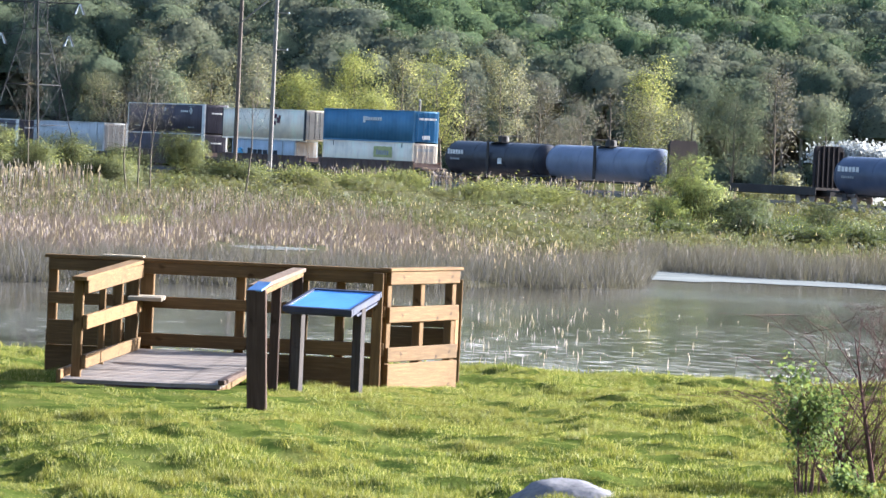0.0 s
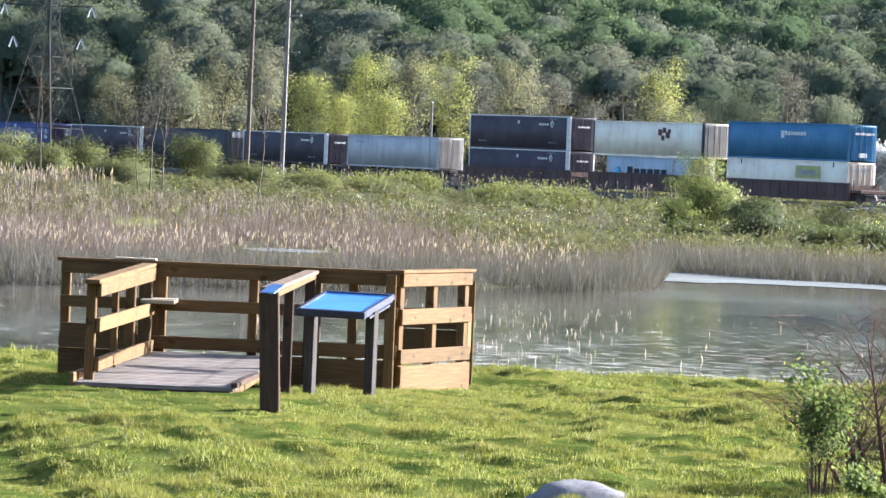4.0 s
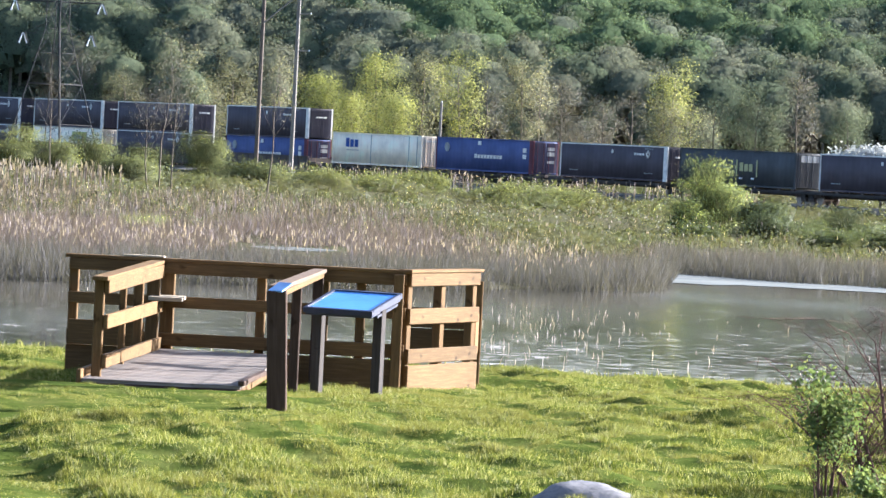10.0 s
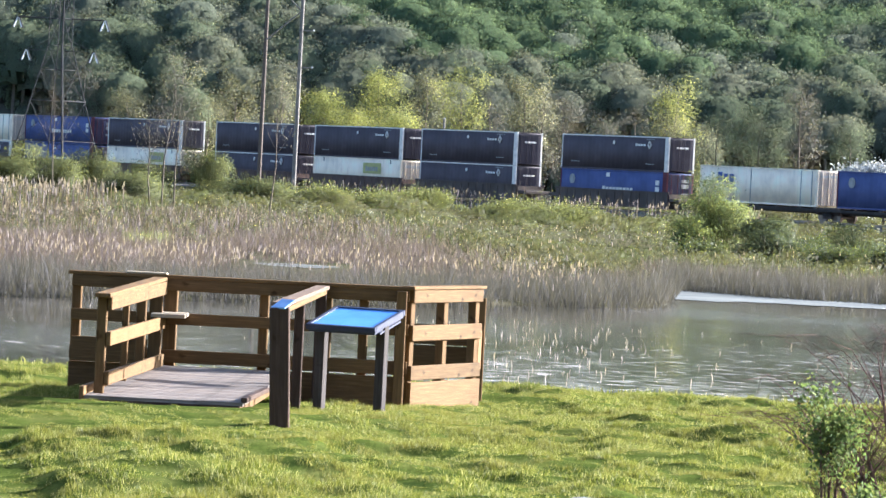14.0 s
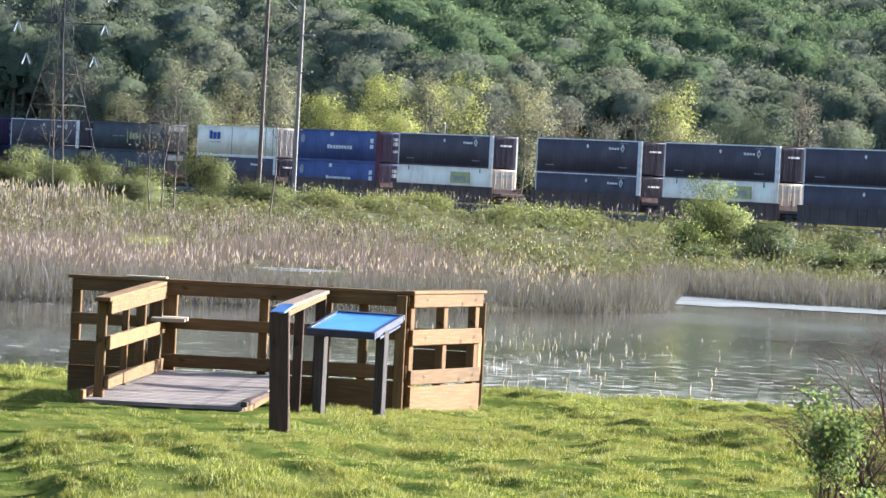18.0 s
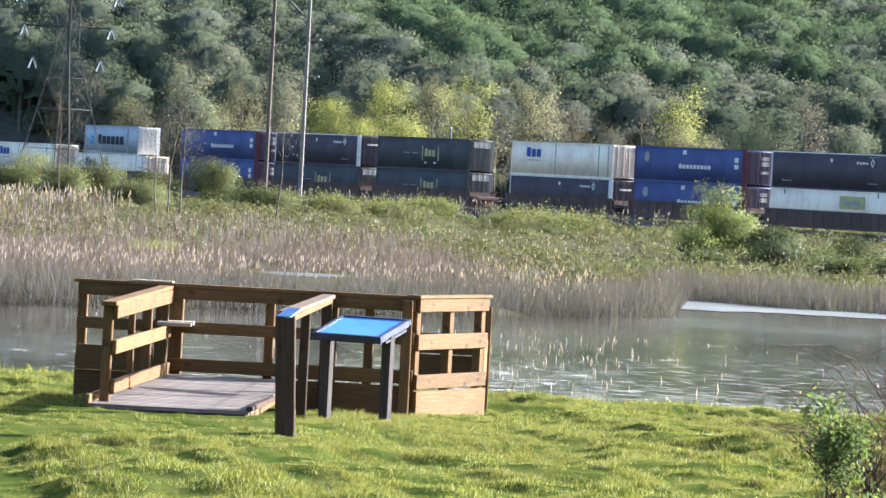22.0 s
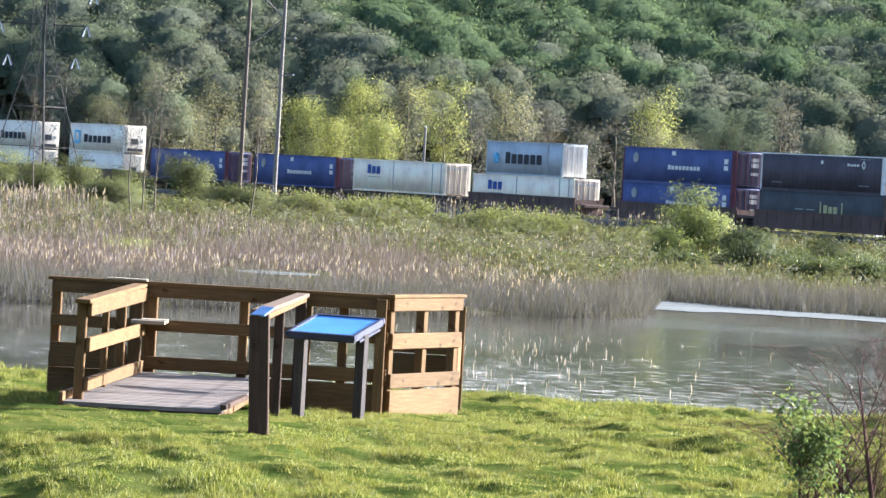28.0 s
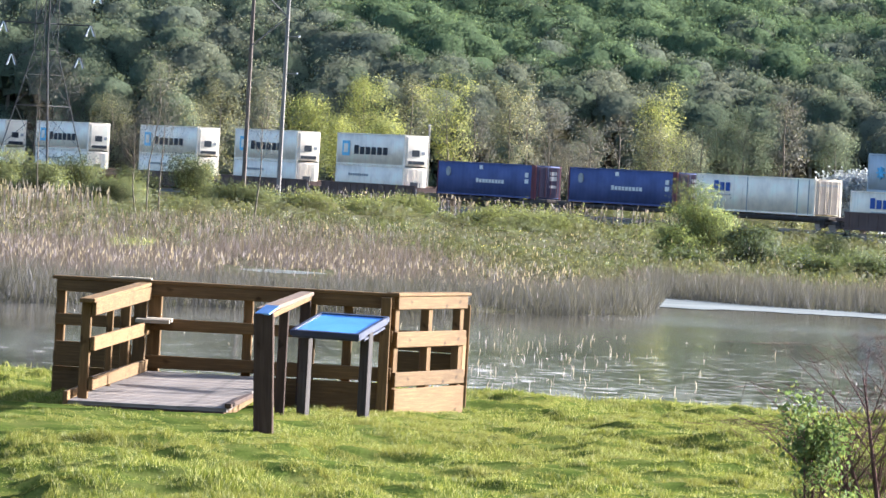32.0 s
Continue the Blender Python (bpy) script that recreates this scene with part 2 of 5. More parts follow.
M_WHITED = paint("white_door", (0.42, 0.37, 0.31), 0.55, (0.25, 0.2, 0.17), 0.6)
M_GREYBL = paint("grey_blue_box", (0.41, 0.45, 0.48), 0.5, (0.2, 0.2, 0.22), 0.4)
M_PALEBL = paint("pale_blue_box", (0.47, 0.465, 0.45), 0.5, (0.2, 0.17, 0.15), 0.8)
M_TEAL = paint("cyan_box", (0.075, 0.19, 0.31), 0.55, (0.1, 0.15, 0.24), 0.3)
M_TEALD = paint("cyan_door", (0.02, 0.12, 0.26), 0.45, (0.08, 0.12, 0.2), 0.3)
M_REEFER = paint("reefer_white", (0.88, 0.78, 0.63), 0.55, (0.5, 0.44, 0.36), 0.4)
M_MARK = paint("white_mark", (0.7, 0.68, 0.64), 0.5, amount=0.3, scale=3.0)
M_MARKB = paint("blue_mark", (0.03, 0.08, 0.3), 0.5, amount=0.2, scale=3.0)
M_MARKY = paint("yellow_mark", (0.42, 0.4, 0.2), 0.5, amount=0.2, scale=3.0)
M_MARKG = paint("lime_mark", (0.42, 0.42, 0.17), 0.5, amount=0.2, scale=3.0)
M_MARKC = paint("sky_mark", (0.2, 0.5, 0.72), 0.5, amount=0.2, scale=3.0)
M_MARKD = paint("dark_mark", (0.02, 0.025, 0.035), 0.5, amount=0.1, scale=3.0)
M_MARKR = paint("maroon_mark", (0.11, 0.04, 0.05), 0.5, amount=0.1, scale=3.0)
M_GREYM = paint("grey_mark", (0.3, 0.31, 0.31), 0.5, amount=0.2, scale=3.0)
M_RAIL = paint("rail_steel", (0.3, 0.26, 0.23), 0.4, (0.16, 0.08, 0.05), 0.5, metal=0.6)
M_BALLAST = earth("ballast", [(0.3, (0.1, 0.095, 0.09)), (0.7, (0.22, 0.2, 0.19))], 1.5, 9.0)
M_LATTICE = paint("tower_steel", (0.03, 0.03, 0.032), 0.9, (0.05, 0.045, 0.04), 0.4)
M_INSUL = paint("insulator_glaze", (0.7, 0.72, 0.74), 0.2, amount=0.1)
M_STONE = earth("boulder_stone", [(0.3, (0.12, 0.118, 0.125)), (0.55, (0.2, 0.195, 0.2)), (0.75, (0.29, 0.28, 0.285))], 3.0, 26.0, 0.85, 0.01)


def water_mat():
    """Still murky pond: mirror-like between wind lanes, with long pale streaks, denser towards the bank."""
    m, nt, b = tree_of("pond_water")
    tc = nt.nodes.new("ShaderNodeTexCoord")
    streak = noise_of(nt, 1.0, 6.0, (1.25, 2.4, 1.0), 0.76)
    lanes = noise_of(nt, 1.0, 3.0, (0.09, 0.045, 1.0))
    sep = nt.nodes.new("ShaderNodeSeparateXYZ")
    nt.links.new(tc.outputs["Object"], sep.inputs[0])
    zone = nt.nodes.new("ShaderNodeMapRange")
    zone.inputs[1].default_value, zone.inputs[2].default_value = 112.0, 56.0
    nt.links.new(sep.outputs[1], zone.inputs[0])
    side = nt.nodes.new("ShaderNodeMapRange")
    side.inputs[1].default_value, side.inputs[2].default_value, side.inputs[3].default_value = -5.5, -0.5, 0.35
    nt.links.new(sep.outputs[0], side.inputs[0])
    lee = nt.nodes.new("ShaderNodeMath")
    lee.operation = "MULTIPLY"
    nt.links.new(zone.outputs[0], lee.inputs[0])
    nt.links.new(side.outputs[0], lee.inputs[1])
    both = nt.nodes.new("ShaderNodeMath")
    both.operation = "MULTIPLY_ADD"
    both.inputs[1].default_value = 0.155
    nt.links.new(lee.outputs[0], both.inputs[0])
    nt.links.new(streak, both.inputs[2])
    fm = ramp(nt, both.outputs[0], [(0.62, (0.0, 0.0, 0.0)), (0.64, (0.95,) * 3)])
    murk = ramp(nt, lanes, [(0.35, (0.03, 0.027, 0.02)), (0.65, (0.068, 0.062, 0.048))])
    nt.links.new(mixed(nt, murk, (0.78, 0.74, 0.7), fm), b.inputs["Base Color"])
    b.inputs["IOR"].default_value = 1.33
    nt.links.new(ramp(nt, lanes, [(0.3, (0.03,) * 3), (0.7, (0.14,) * 3)]), b.inputs["Roughness"])
    bump(nt, noise_of(nt, 1.0, 4.0, (2.6, 0.9, 1.0)), 0.04, 0.03, b)
    return m


M_WATER = water_mat()
# pale matte colour that stands in for sky reflected on rippled water
m_, nt_, b_ = tree_of("sky_shine_sheet")
f_ = noise_of(nt_, 1.0, 6.0, (0.25, 0.5, 1.0))
nt_.links.new(ramp(nt_, f_, [(0.35, (0.075, 0.083, 0.08)), (0.6, (0.125, 0.135, 0.13))]), b_.inputs["Base Color"])
b_.inputs["Roughness"].default_value = 0.9
b_.inputs["Specular IOR Level"].default_value = 0.1
M_SKYSHINE = m_

# ---- mesh helpers ----
rng = np.random.default_rng(7)


def mesh_of(name, verts, faces, material, normals=None):
    """A mesh from arrays: verts (n, 3), faces (m, k) all of one size. With normals (n, 3), leaves take the light of the mass that they belong to."""
    if normals is not None:
        p = np.asarray(verts)[faces[:, :3]]
        out = np.cross(p[:, 1] - p[:, 0], p[:, 2] - p[:, 0])
        away = (out * normals[faces[:, 0]]).sum(1) < 0
        faces = np.where(away[:, None], faces[:, ::-1], faces)
    verts, faces = np.asarray(verts, np.float32), np.asarray(faces, np.int32)
    me = bpy.data.meshes.new(name)
    k = faces.shape[1]
    me.vertices.add(len(verts))
    me.vertices.foreach_set("co", verts.ravel())
    me.loops.add(faces.size)
    me.loops.foreach_set("vertex_index", faces.ravel())
    me.polygons.add(len(faces))
    me.polygons.foreach_set("loop_start", np.arange(0, faces.size, k, dtype=np.int32))
    me.polygons.foreach_set("loop_total", np.full(len(faces), k, np.int32))
    me.materials.append(material)
    me.update(calc_edges=True)
    if normals is not None:
        me.polygons.foreach_set("use_smooth", np.ones(len(faces), bool))
        me.normals_split_custom_set_from_vertices((normals / np.maximum(1e-6, np.linalg.norm(normals, axis=1))[:, None]).tolist())
    return me


def part(name, bm, material, parent, label=""):
    if isinstance(bm, bpy.types.Mesh):
        me = bm
        if not me.materials:
            me.materials.append(material)
    else:
        me = bpy.data.meshes.new(name)
        bm.to_mesh(me)
        bm.free()
        me.materials.append(material)
    ob = new(name, me)
    ob.parent = parent
    return tagged(ob, label)


def thing(name, label, category, group="", kind=""):
    return tagged(new(name), label, category, group, kind)


def box(x0, x1, y0, y1, z0, z1, bev=0.0, bm=None):
    bm = bm or bmesh.new()
    r = bmesh.ops.create_cube(bm, size=1.0, matrix=Matrix.LocRotScale(
        ((x0 + x1) / 2, (y0 + y1) / 2, (z0 + z1) / 2), None, (abs(x1 - x0), abs(y1 - y0), abs(z1 - z0))))
    if bev:
        es = list({e for v in r["verts"] for e in v.link_edges})
        bmesh.ops.bevel(bm, geom=es, offset=bev, segments=1, affect="EDGES")
    return bm


def cyl(p, q, r0, r1, n=10, bm=None):
    """A tapered round bar from p to q."""
    bm = bm or bmesh.new()
    p, q = Vector(p), Vector(q)
    d = q - p
    m = Matrix.Translation((p + q) / 2) @ d.to_track_quat("Z", "Y").to_matrix().to_4x4()
    bmesh.ops.create_cone(bm, cap_ends=True, segments=n, radius1=r0, radius2=r1, depth=d.length, matrix=m)
    return bm


def blades(x, y, z, h, w, lean, r, simple=False):
    """Upright tapered blades, bent to one side: five points and three triangles each, or one triangle."""
    n = len(x)
    a = r.uniform(0, 2 * np.pi, n)
    dx, dy = np.cos(a) * w / 2, np.sin(a) * w / 2
    b = r.uniform(0, 2 * np.pi, n)
    lx, ly = np.cos(b) * lean * h, np.sin(b) * lean * h
    if simple:
        v = np.stack([np.stack([x - dx, y - dy, z], 1), np.stack([x + dx, y + dy, z], 1), np.stack([x + lx, y + ly, z + h], 1)], 1)
        return v.reshape(-1, 3), np.arange(3 * n).reshape(-1, 3)
    v = np.empty((n, 5, 3))
    v[:, 0] = np.stack([x - dx, y - dy, z], 1)
    v[:, 1] = np.stack([x + dx, y + dy, z], 1)
    v[:, 2] = np.stack([x - dx * 0.75 + lx * 0.35, y - dy * 0.75 + ly * 0.35, z + h * 0.6], 1)
    v[:, 3] = np.stack([x + dx * 0.75 + lx * 0.35, y + dy * 0.75 + ly * 0.35, z + h * 0.6], 1)
    v[:, 4] = np.stack([x + lx, y + ly, z + h], 1)
    i = np.arange(n)[:, None] * 5
    f = np.concatenate([i + [0, 1, 3], i + [0, 3, 2], i + [2, 3, 4]], 1).reshape(-1, 3)
    return v.reshape(-1, 3), f


def leaves(c, size, r, flat=0.0, long=1.5):
    """Small pointed leaves (diamonds) about the points c, turned every way."""
    n = len(c)
    u = r.normal(size=(n, 3))
    u[:, 2] *= 1 - flat
    u /= np.linalg.norm(u, axis=1)[:, None]
    t = r.normal(size=(n, 3))
    t -= (t * u).sum(1)[:, None] * u
    t /= np.linalg.norm(t, axis=1)[:, None]
    s = (size * r.uniform(0.6, 1.4, n))[:, None]
    v = np.stack([c - u * s * long / 2, c + t * s / 2, c + u * s * long / 2, c - t * s / 2], 1)
    return v.reshape(-1, 3), np.arange(4 * n).reshape(-1, 4)


def sprays(c, size, r):
    """Three-cornered sprays of leaves about the points c."""
    n = len(c)
    u = r.normal(size=(n, 3))
    u /= np.linalg.norm(u, axis=1)[:, None]
    t = np.cross(u, r.normal(size=(n, 3)))
    t /= np.linalg.norm(t, axis=1)[:, None]
    s = (size * r.uniform(0.6, 1.4, n))[:, None]
    v = np.stack([c - u * s * 0.5 - t * s * 0.4, c + u * s * 0.6 - t * s * 0.2, c + t * s * 0.6], 1)
    return v.reshape(-1, 3), np.arange(3 * n).reshape(-1, 3)


def tubes(segs, sides=5):
    """Tapered limbs: segs rows of (p, q, r0, r1) as one array of quads."""
    V, F, k = [], [], 0
    a = np.arange(sides) * 2 * np.pi / sides
    for p, q, r0, r1 in segs:
        p, q = np.asarray(p, float), np.asarray(q, float)
        if np.linalg.norm(q - p) < 1e-3:
            continue
        r1 = max(r1, 0.0006)
        d = (q - p) / max(1e-6, np.linalg.norm(q - p))
        u = np.cross(d, [0.3, 0.9, 0.1])
        u /= np.linalg.norm(u)
        w = np.cross(d, u)
        ring = np.cos(a)[:, None] * u + np.sin(a)[:, None] * w
        V += [p + ring * r0, q + ring * r1]
        for i in range(sides):
            j = (i + 1) % sides
            F.append((k + i, k + j, k + sides + j, k + sides + i))
        k += 2 * sides
    return np.concatenate(V), np.array(F)


def limbs(r, h, spread, r0, n_limb, n_twig, start=0.25, rise=0.9):
    """A trunk with limbs and twigs for a tree of height h: segments, and the twig ends."""
    segs, ends = [], []
    top = np.array([r.normal() * 0.03 * h, r.normal() * 0.03 * h, h * 0.93])
    pts = [np.zeros(3), top * 0.35 + r.normal(size=3) * 0.01 * h, top * 0.7 + r.normal(size=3) * 0.015 * h, top]
    rad = [r0, r0 * 0.75, r0 * 0.4, r0 * 0.1]
    for i in range(3):
        segs.append((pts[i], pts[i + 1], rad[i], rad[i + 1]))
    ends.append(top)
    for k in range(n_limb):
        s = start + (0.95 - start) * (k + r.uniform(0, 1)) / n_limb
        j = min(2, int(s * 3 / 1.05))
        base = pts[j] + (pts[j + 1] - pts[j]) * min(1, max(0, s * 3 / 1.05 - j))
        a = k * 2.4 + r.normal() * 0.4
        reach = spread * (1.15 - 0.75 * abs(s - 0.45)) * r.uniform(0.7, 1.1)
        mid = base + np.array([np.cos(a) * reach * 0.5, np.sin(a) * reach * 0.5, reach * rise * 0.5])
        end = mid + np.array([np.cos(a) * reach * 0.45, np.sin(a) * reach * 0.45, reach * rise * 0.75])
        end[2] = min(end[2], h)
        rb = r0 * 0.42 * (1.1 - s)
        segs += [(base, mid, rb, rb * 0.6), (mid, end, rb * 0.6, rb * 0.2)]
        ends += [mid, end]
        for q in range(n_twig):
            o = base + (end - base) * r.uniform(0.35, 1.0)
            e = o + r.normal(size=3) * reach * 0.28 + np.array([0, 0, reach * 0.22])
            e[2] = min(e[2], h)
            segs.append((o, e, rb * 0.3, rb * 0.1))
            ends.append(e)
    return segs, np.array(ends)

# ---- ground, pond ----
wave_k = rng.normal(size=(24, 2))
wave_p = rng.uniform(0, 6.28, 24)


def lumps(x, y, size):
    """Smooth random relief of about unit height."""
    s = 0
    for (a, b), p in zip(wave_k, wave_p):
        s = s + np.sin((a * x + b * y) * 1.6 / size + p)
    return s / 5.0


def shore(x):
    """How far off the water ends."""
    return np.interp(x, [-70, -11.6, 0, 6, 7, 8.5, 15, 70], [100, 112, 121, 129, 131, 151, 146, 130]) + 0.9 * lumps(x, x * 0.3, 3.0)


def path_side(x, y):
    """1 on the low mown path that comes up to the platform, 0 in the longer grass."""
    edge = np.interp(y, [19, 23.5, 25, 27, 29, 30.6, 32.4, 34.6], [-1.4, -1.8, -2.1, -2.45, -2.8, -2.9, -1.7, -1.25]) + 0.05 * lumps(x * 0 + y, y, 0.4)
    return np.clip((edge - x) / 0.16 + 0.5, 0, 1) * np.clip((33.6 - y) / 2.2, 0, 1)


def worn(x, y):
    """1 on the trodden, short grass before the platform's ramp, 0 on the open lawn."""
    return np.clip((-0.95 - x) / 0.4, 0, 1) * np.clip((y - 31.0) / 0.5, 0, 1) * np.clip((35.4 - y) / 0.4, 0, 1)


def ground_z(x, y):
    x, y = np.asarray(x, float), np.asarray(y, float)
    # heights below -50 are an unseen rise, added to block sky light from behind
    z = np.interp(y, [-900, -160, -50, 0, 20, 27, 34.5, 40.7, 49, 51, 53, 90], [78, 74, 3.0, 2.35, 2.05, 1.915, 1.835, 1.62, 1.42, 0.5, -0.5, -0.8])
    u = y - shore(x)
    far = np.interp(u, [-20, -2, 0.8, 60, 200, 330], [-0.8, -0.4, 0.1, 0.3, 0.55, 0.9])
    z = np.where(y > 90, far, z)
    hill = np.maximum(0, y - 462)
    z = z + np.where(hill < 145, hill * 0.31, 44.95 + (hill - 145) * 0.06) * (1 + 0.08 * lumps(x, y, 90.0))
    z = z - 0.085 * path_side(x, y) * (y < 36)
    z = z + 0.045 * worn(x, y) * np.clip(1 - np.abs(y - 34.9) / 0.9, 0, 1)
    lawn = np.clip((49 - y) / 2, 0, 1) * (1 - 0.65 * path_side(x, y)) * (1 - 0.75 * worn(x, y))
    lawn = lawn * (1 - 0.6 * np.clip((y - 32.5) / 2, 0, 1) * np.clip((43 - y) / 2, 0, 1) * np.clip((0.8 - x) / 1, 0, 1))
    z = z + lawn * (0.042 * lumps(x, y, 0.32) + 0.046 * lumps(x + 9, y * 0.6, 0.9)) + np.where(y > 110, 0.04, 0.0) * lumps(x, y, 2.5)
    return z


def build_ground():
    xs = np.concatenate([np.linspace(-1600, -80, 20), np.arange(-76, -20, 2.2), np.arange(-20, -6.7, 0.6), np.arange(-6.6, 6.7, 0.13), np.arange(6.8, 21, 0.6), np.arange(22, 77, 2.2), np.linspace(80, 1600, 20)])
    ys = np.concatenate([np.linspace(-900, -170, 12), np.arange(-160, 20, 4), np.arange(20, 53, 0.14), np.arange(53, 180, 1.6), np.arange(180, 700, 7), np.linspace(710, 3500, 30)])
    X, Y = np.meshgrid(xs, ys)
    Z = ground_z(X, Y)
    nx = len(xs)
    i = (np.arange(len(ys) - 1)[:, None] * nx + np.arange(nx - 1)).ravel()
    F = np.stack([i, i + 1, i + nx + 1, i + nx], 1)
    me = mesh_of("ground", np.stack([X, Y, Z], -1).reshape(-1, 3), F, M_LAWN)
    for m in (M_MUD, M_MARSH, M_WOODS):
        me.materials.append(m)
    cy = Y.ravel()[F].mean(1)
    # the added rise behind the camera takes the woodland soil
    me.polygons.foreach_set("material_index", np.digitize(cy, [49.2, 100, 455]).astype(np.int32) + np.where(cy < -46, 3, 0).astype(np.int32))
    me.polygons.foreach_set("use_smooth", np.ones(len(F), bool))
    tagged(new("ground", me), "mown lawn, muddy bank, marsh, wooded hillside and an added unseen rise behind", "ground", kind="structure")


def build_water():
    xs, ys = np.linspace(-80, 80, 5), np.linspace(46, 156, 5)
    X, Y = np.meshgrid(xs, ys)
    i = (np.arange(4)[:, None] * 5 + np.arange(4)).ravel()
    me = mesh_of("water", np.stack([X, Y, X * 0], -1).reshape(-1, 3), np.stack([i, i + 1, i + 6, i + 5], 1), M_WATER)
    tagged(new("water", me), "still pond water with long pale streaks", "water", kind="structure")
    # a pale sheet along the far shore, thinning to one side: painted sky reflection
    xs = np.linspace(7.0, 40, 120)
    back = shore(xs) + 0.5
    wid = np.maximum(0.5, back - np.interp(xs, [7, 9, 14, 40], [139.5, 140, 141, 128]) - 0.5 * lumps(xs, xs, 1.2))
    V = np.concatenate([np.stack([xs, back - wid, xs * 0 + 0.012], 1), np.stack([xs, back, xs * 0 + 0.012], 1)])
    i = np.arange(119)
    me = mesh_of("sky_shine_sheet", V, np.stack([i, i + 1, i + 121, i + 120], 1), M_SKYSHINE)
    tagged(new("sky_shine_sheet", me), "pale sheet along the far shore, sky reflection put into its colour", "pond scum", kind="stuff")
    # open pool among the reeds, its sky brightness painted the same way
    a = np.linspace(0, 2 * np.pi, 40, endpoint=False)
    V = np.stack([-4.9 + np.cos(a) * (1.5 + 0.2 * np.sin(3 * a)), 149 + np.sin(a) * 2.2, a * 0 + 0.26], 1)
    me = bpy.data.meshes.new("marsh_pool")
    me.from_pydata(V.tolist(), [], [list(range(40))])
    me.materials.append(M_SKYSHINE)
    tagged(new("marsh_pool", me), "small bright pool among the reeds", "pool", kind="structure")


# ---- railway: one straight line, near side of the wagons along it ----
TH, DIST = radians(58.72), 382.96
LC, LS = math.cos(TH), math.sin(TH)
RAIL = 1.2


def on_line(l, w=0.0):
    """The plan place l metres along the line and w metres behind the wagons' near side."""
    return l * LC + w * LS, DIST - l * LS + w * LC


def line_pose(l, z, w=0.0):
    x, y = on_line(l, w)
    return pose(x, y, z, 0, 0, -58.72)


def build_track():
    tr = thing("railway_track", "single railway track on a grey ballast bank", "railway track", kind="structure")
    tr.matrix_basis = line_pose(0, 0)
    n = 140
    xs = np.linspace(-620, 420, n)
    prof = [(-5.2, 0.35), (-1.6, 0.98), (-1.3, 1.03), (3.9, 1.03), (4.2, 0.98), (7.8, 0.35)]
    V = np.array([(x, y + 0.15 * math.sin(x * 1.7 + y), z) for x in xs for y, z in prof])
    F = [(i * 6 + k, (i + 1) * 6 + k, (i + 1) * 6 + k + 1, i * 6 + k + 1) for i in range(n - 1) for k in range(5)]
    part("ballast", mesh_of("ballast", V, np.array(F), M_BALLAST), None, tr)
    for y in (0.58, 2.02):
        bm = box(-620, 420, y - 0.035, y + 0.035, RAIL - 0.05, RAIL)
        box(-620, 420, y - 0.015, y + 0.015, RAIL - 0.14, RAIL - 0.05, bm=bm)
        box(-620, 420, y - 0.07, y + 0.07, RAIL - 0.16, RAIL - 0.14, bm=bm)
        part("rail", bm, M_RAIL, tr, "worn steel rail")
    k = np.arange(-240, 260)
    c = np.array([(0, 0, 0), (0.24, 0, 0), (0.24, 2.6, 0), (0, 2.6, 0), (0, 0, 0.17), (0.24, 0, 0.17), (0.24, 2.6, 0.17), (0, 2.6, 0.17)])
    V = (c[None] + np.stack([k * 0.55, k * 0, k * 0 + 0.87], 1)[:, None]).reshape(-1, 3)
    q = np.array([(4, 5, 6, 7), (0, 1, 5, 4), (1, 2, 6, 5), (3, 0, 4, 7)])
    F = (q[None] + (np.arange(len(k)) * 8)[:, None, None]).reshape(-1, 4)
    tagged(part("sleepers", mesh_of("sleepers", V, F, M_POSTW), None, tr, "dark wooden sleepers"), kind="stuff")


# ---- train ----
MOVERS = []
DONE = {}


def word(parent, x0, x1, z0, z1, n, material, y=-0.06, name="lettering"):
    """A row of plain bars where a word stands."""
    bm = bmesh.new()
    w = (x1 - x0) / n
    for i in range(n):
        box(x0 + i * w, x0 + i * w + w * 0.74, y, y + 0.02, z0, z1 - (z1 - z0) * (0.16 if i else 0), bm=bm)
    return part(name, bm, material, parent)


def patch(parent, x0, x1, z0, z1, material, y=-0.06, name="marking"):
    return part(name, box(x0, x1, y, y + 0.02, z0, z1), material, parent)


def text(parent, words, x0, x1, z, material, y=-0.075):
    """Real letters, set flat on the side of a thing."""
    cu = bpy.data.curves.new("lettering", "FONT")
    cu.body = words
    cu.extrude = 0.005
    ob = bpy.data.objects.new("lettering", cu)
    scene.collection.objects.link(ob)
    me = bpy.data.meshes.new_from_object(ob.evaluated_get(bpy.context.evaluated_depsgraph_get()))
    bpy.data.objects.remove(ob)
    bpy.data.curves.remove(cu)
    xs = [v.co.x for v in me.vertices]
    k = (x1 - x0) / (max(xs) - min(xs))
    me.transform(pose(x0 - min(xs) * k, y, z, 90) @ Matrix.Diagonal((k, k, 1, 1)))
    me.materials.clear()
    return part("lettering", me, material, parent)


def door_word(parent, L, y0, y1, z0, z1, material, name="marking"):
    return part(name, box(L + 0.05, L + 0.07, y0, y1, z0, z1), material, parent)


def disc(parent, x, z, r, material, name="emblem"):
    return part(name, cyl((x, -0.07, z), (x, -0.045, z), r, r, 18), material, parent)


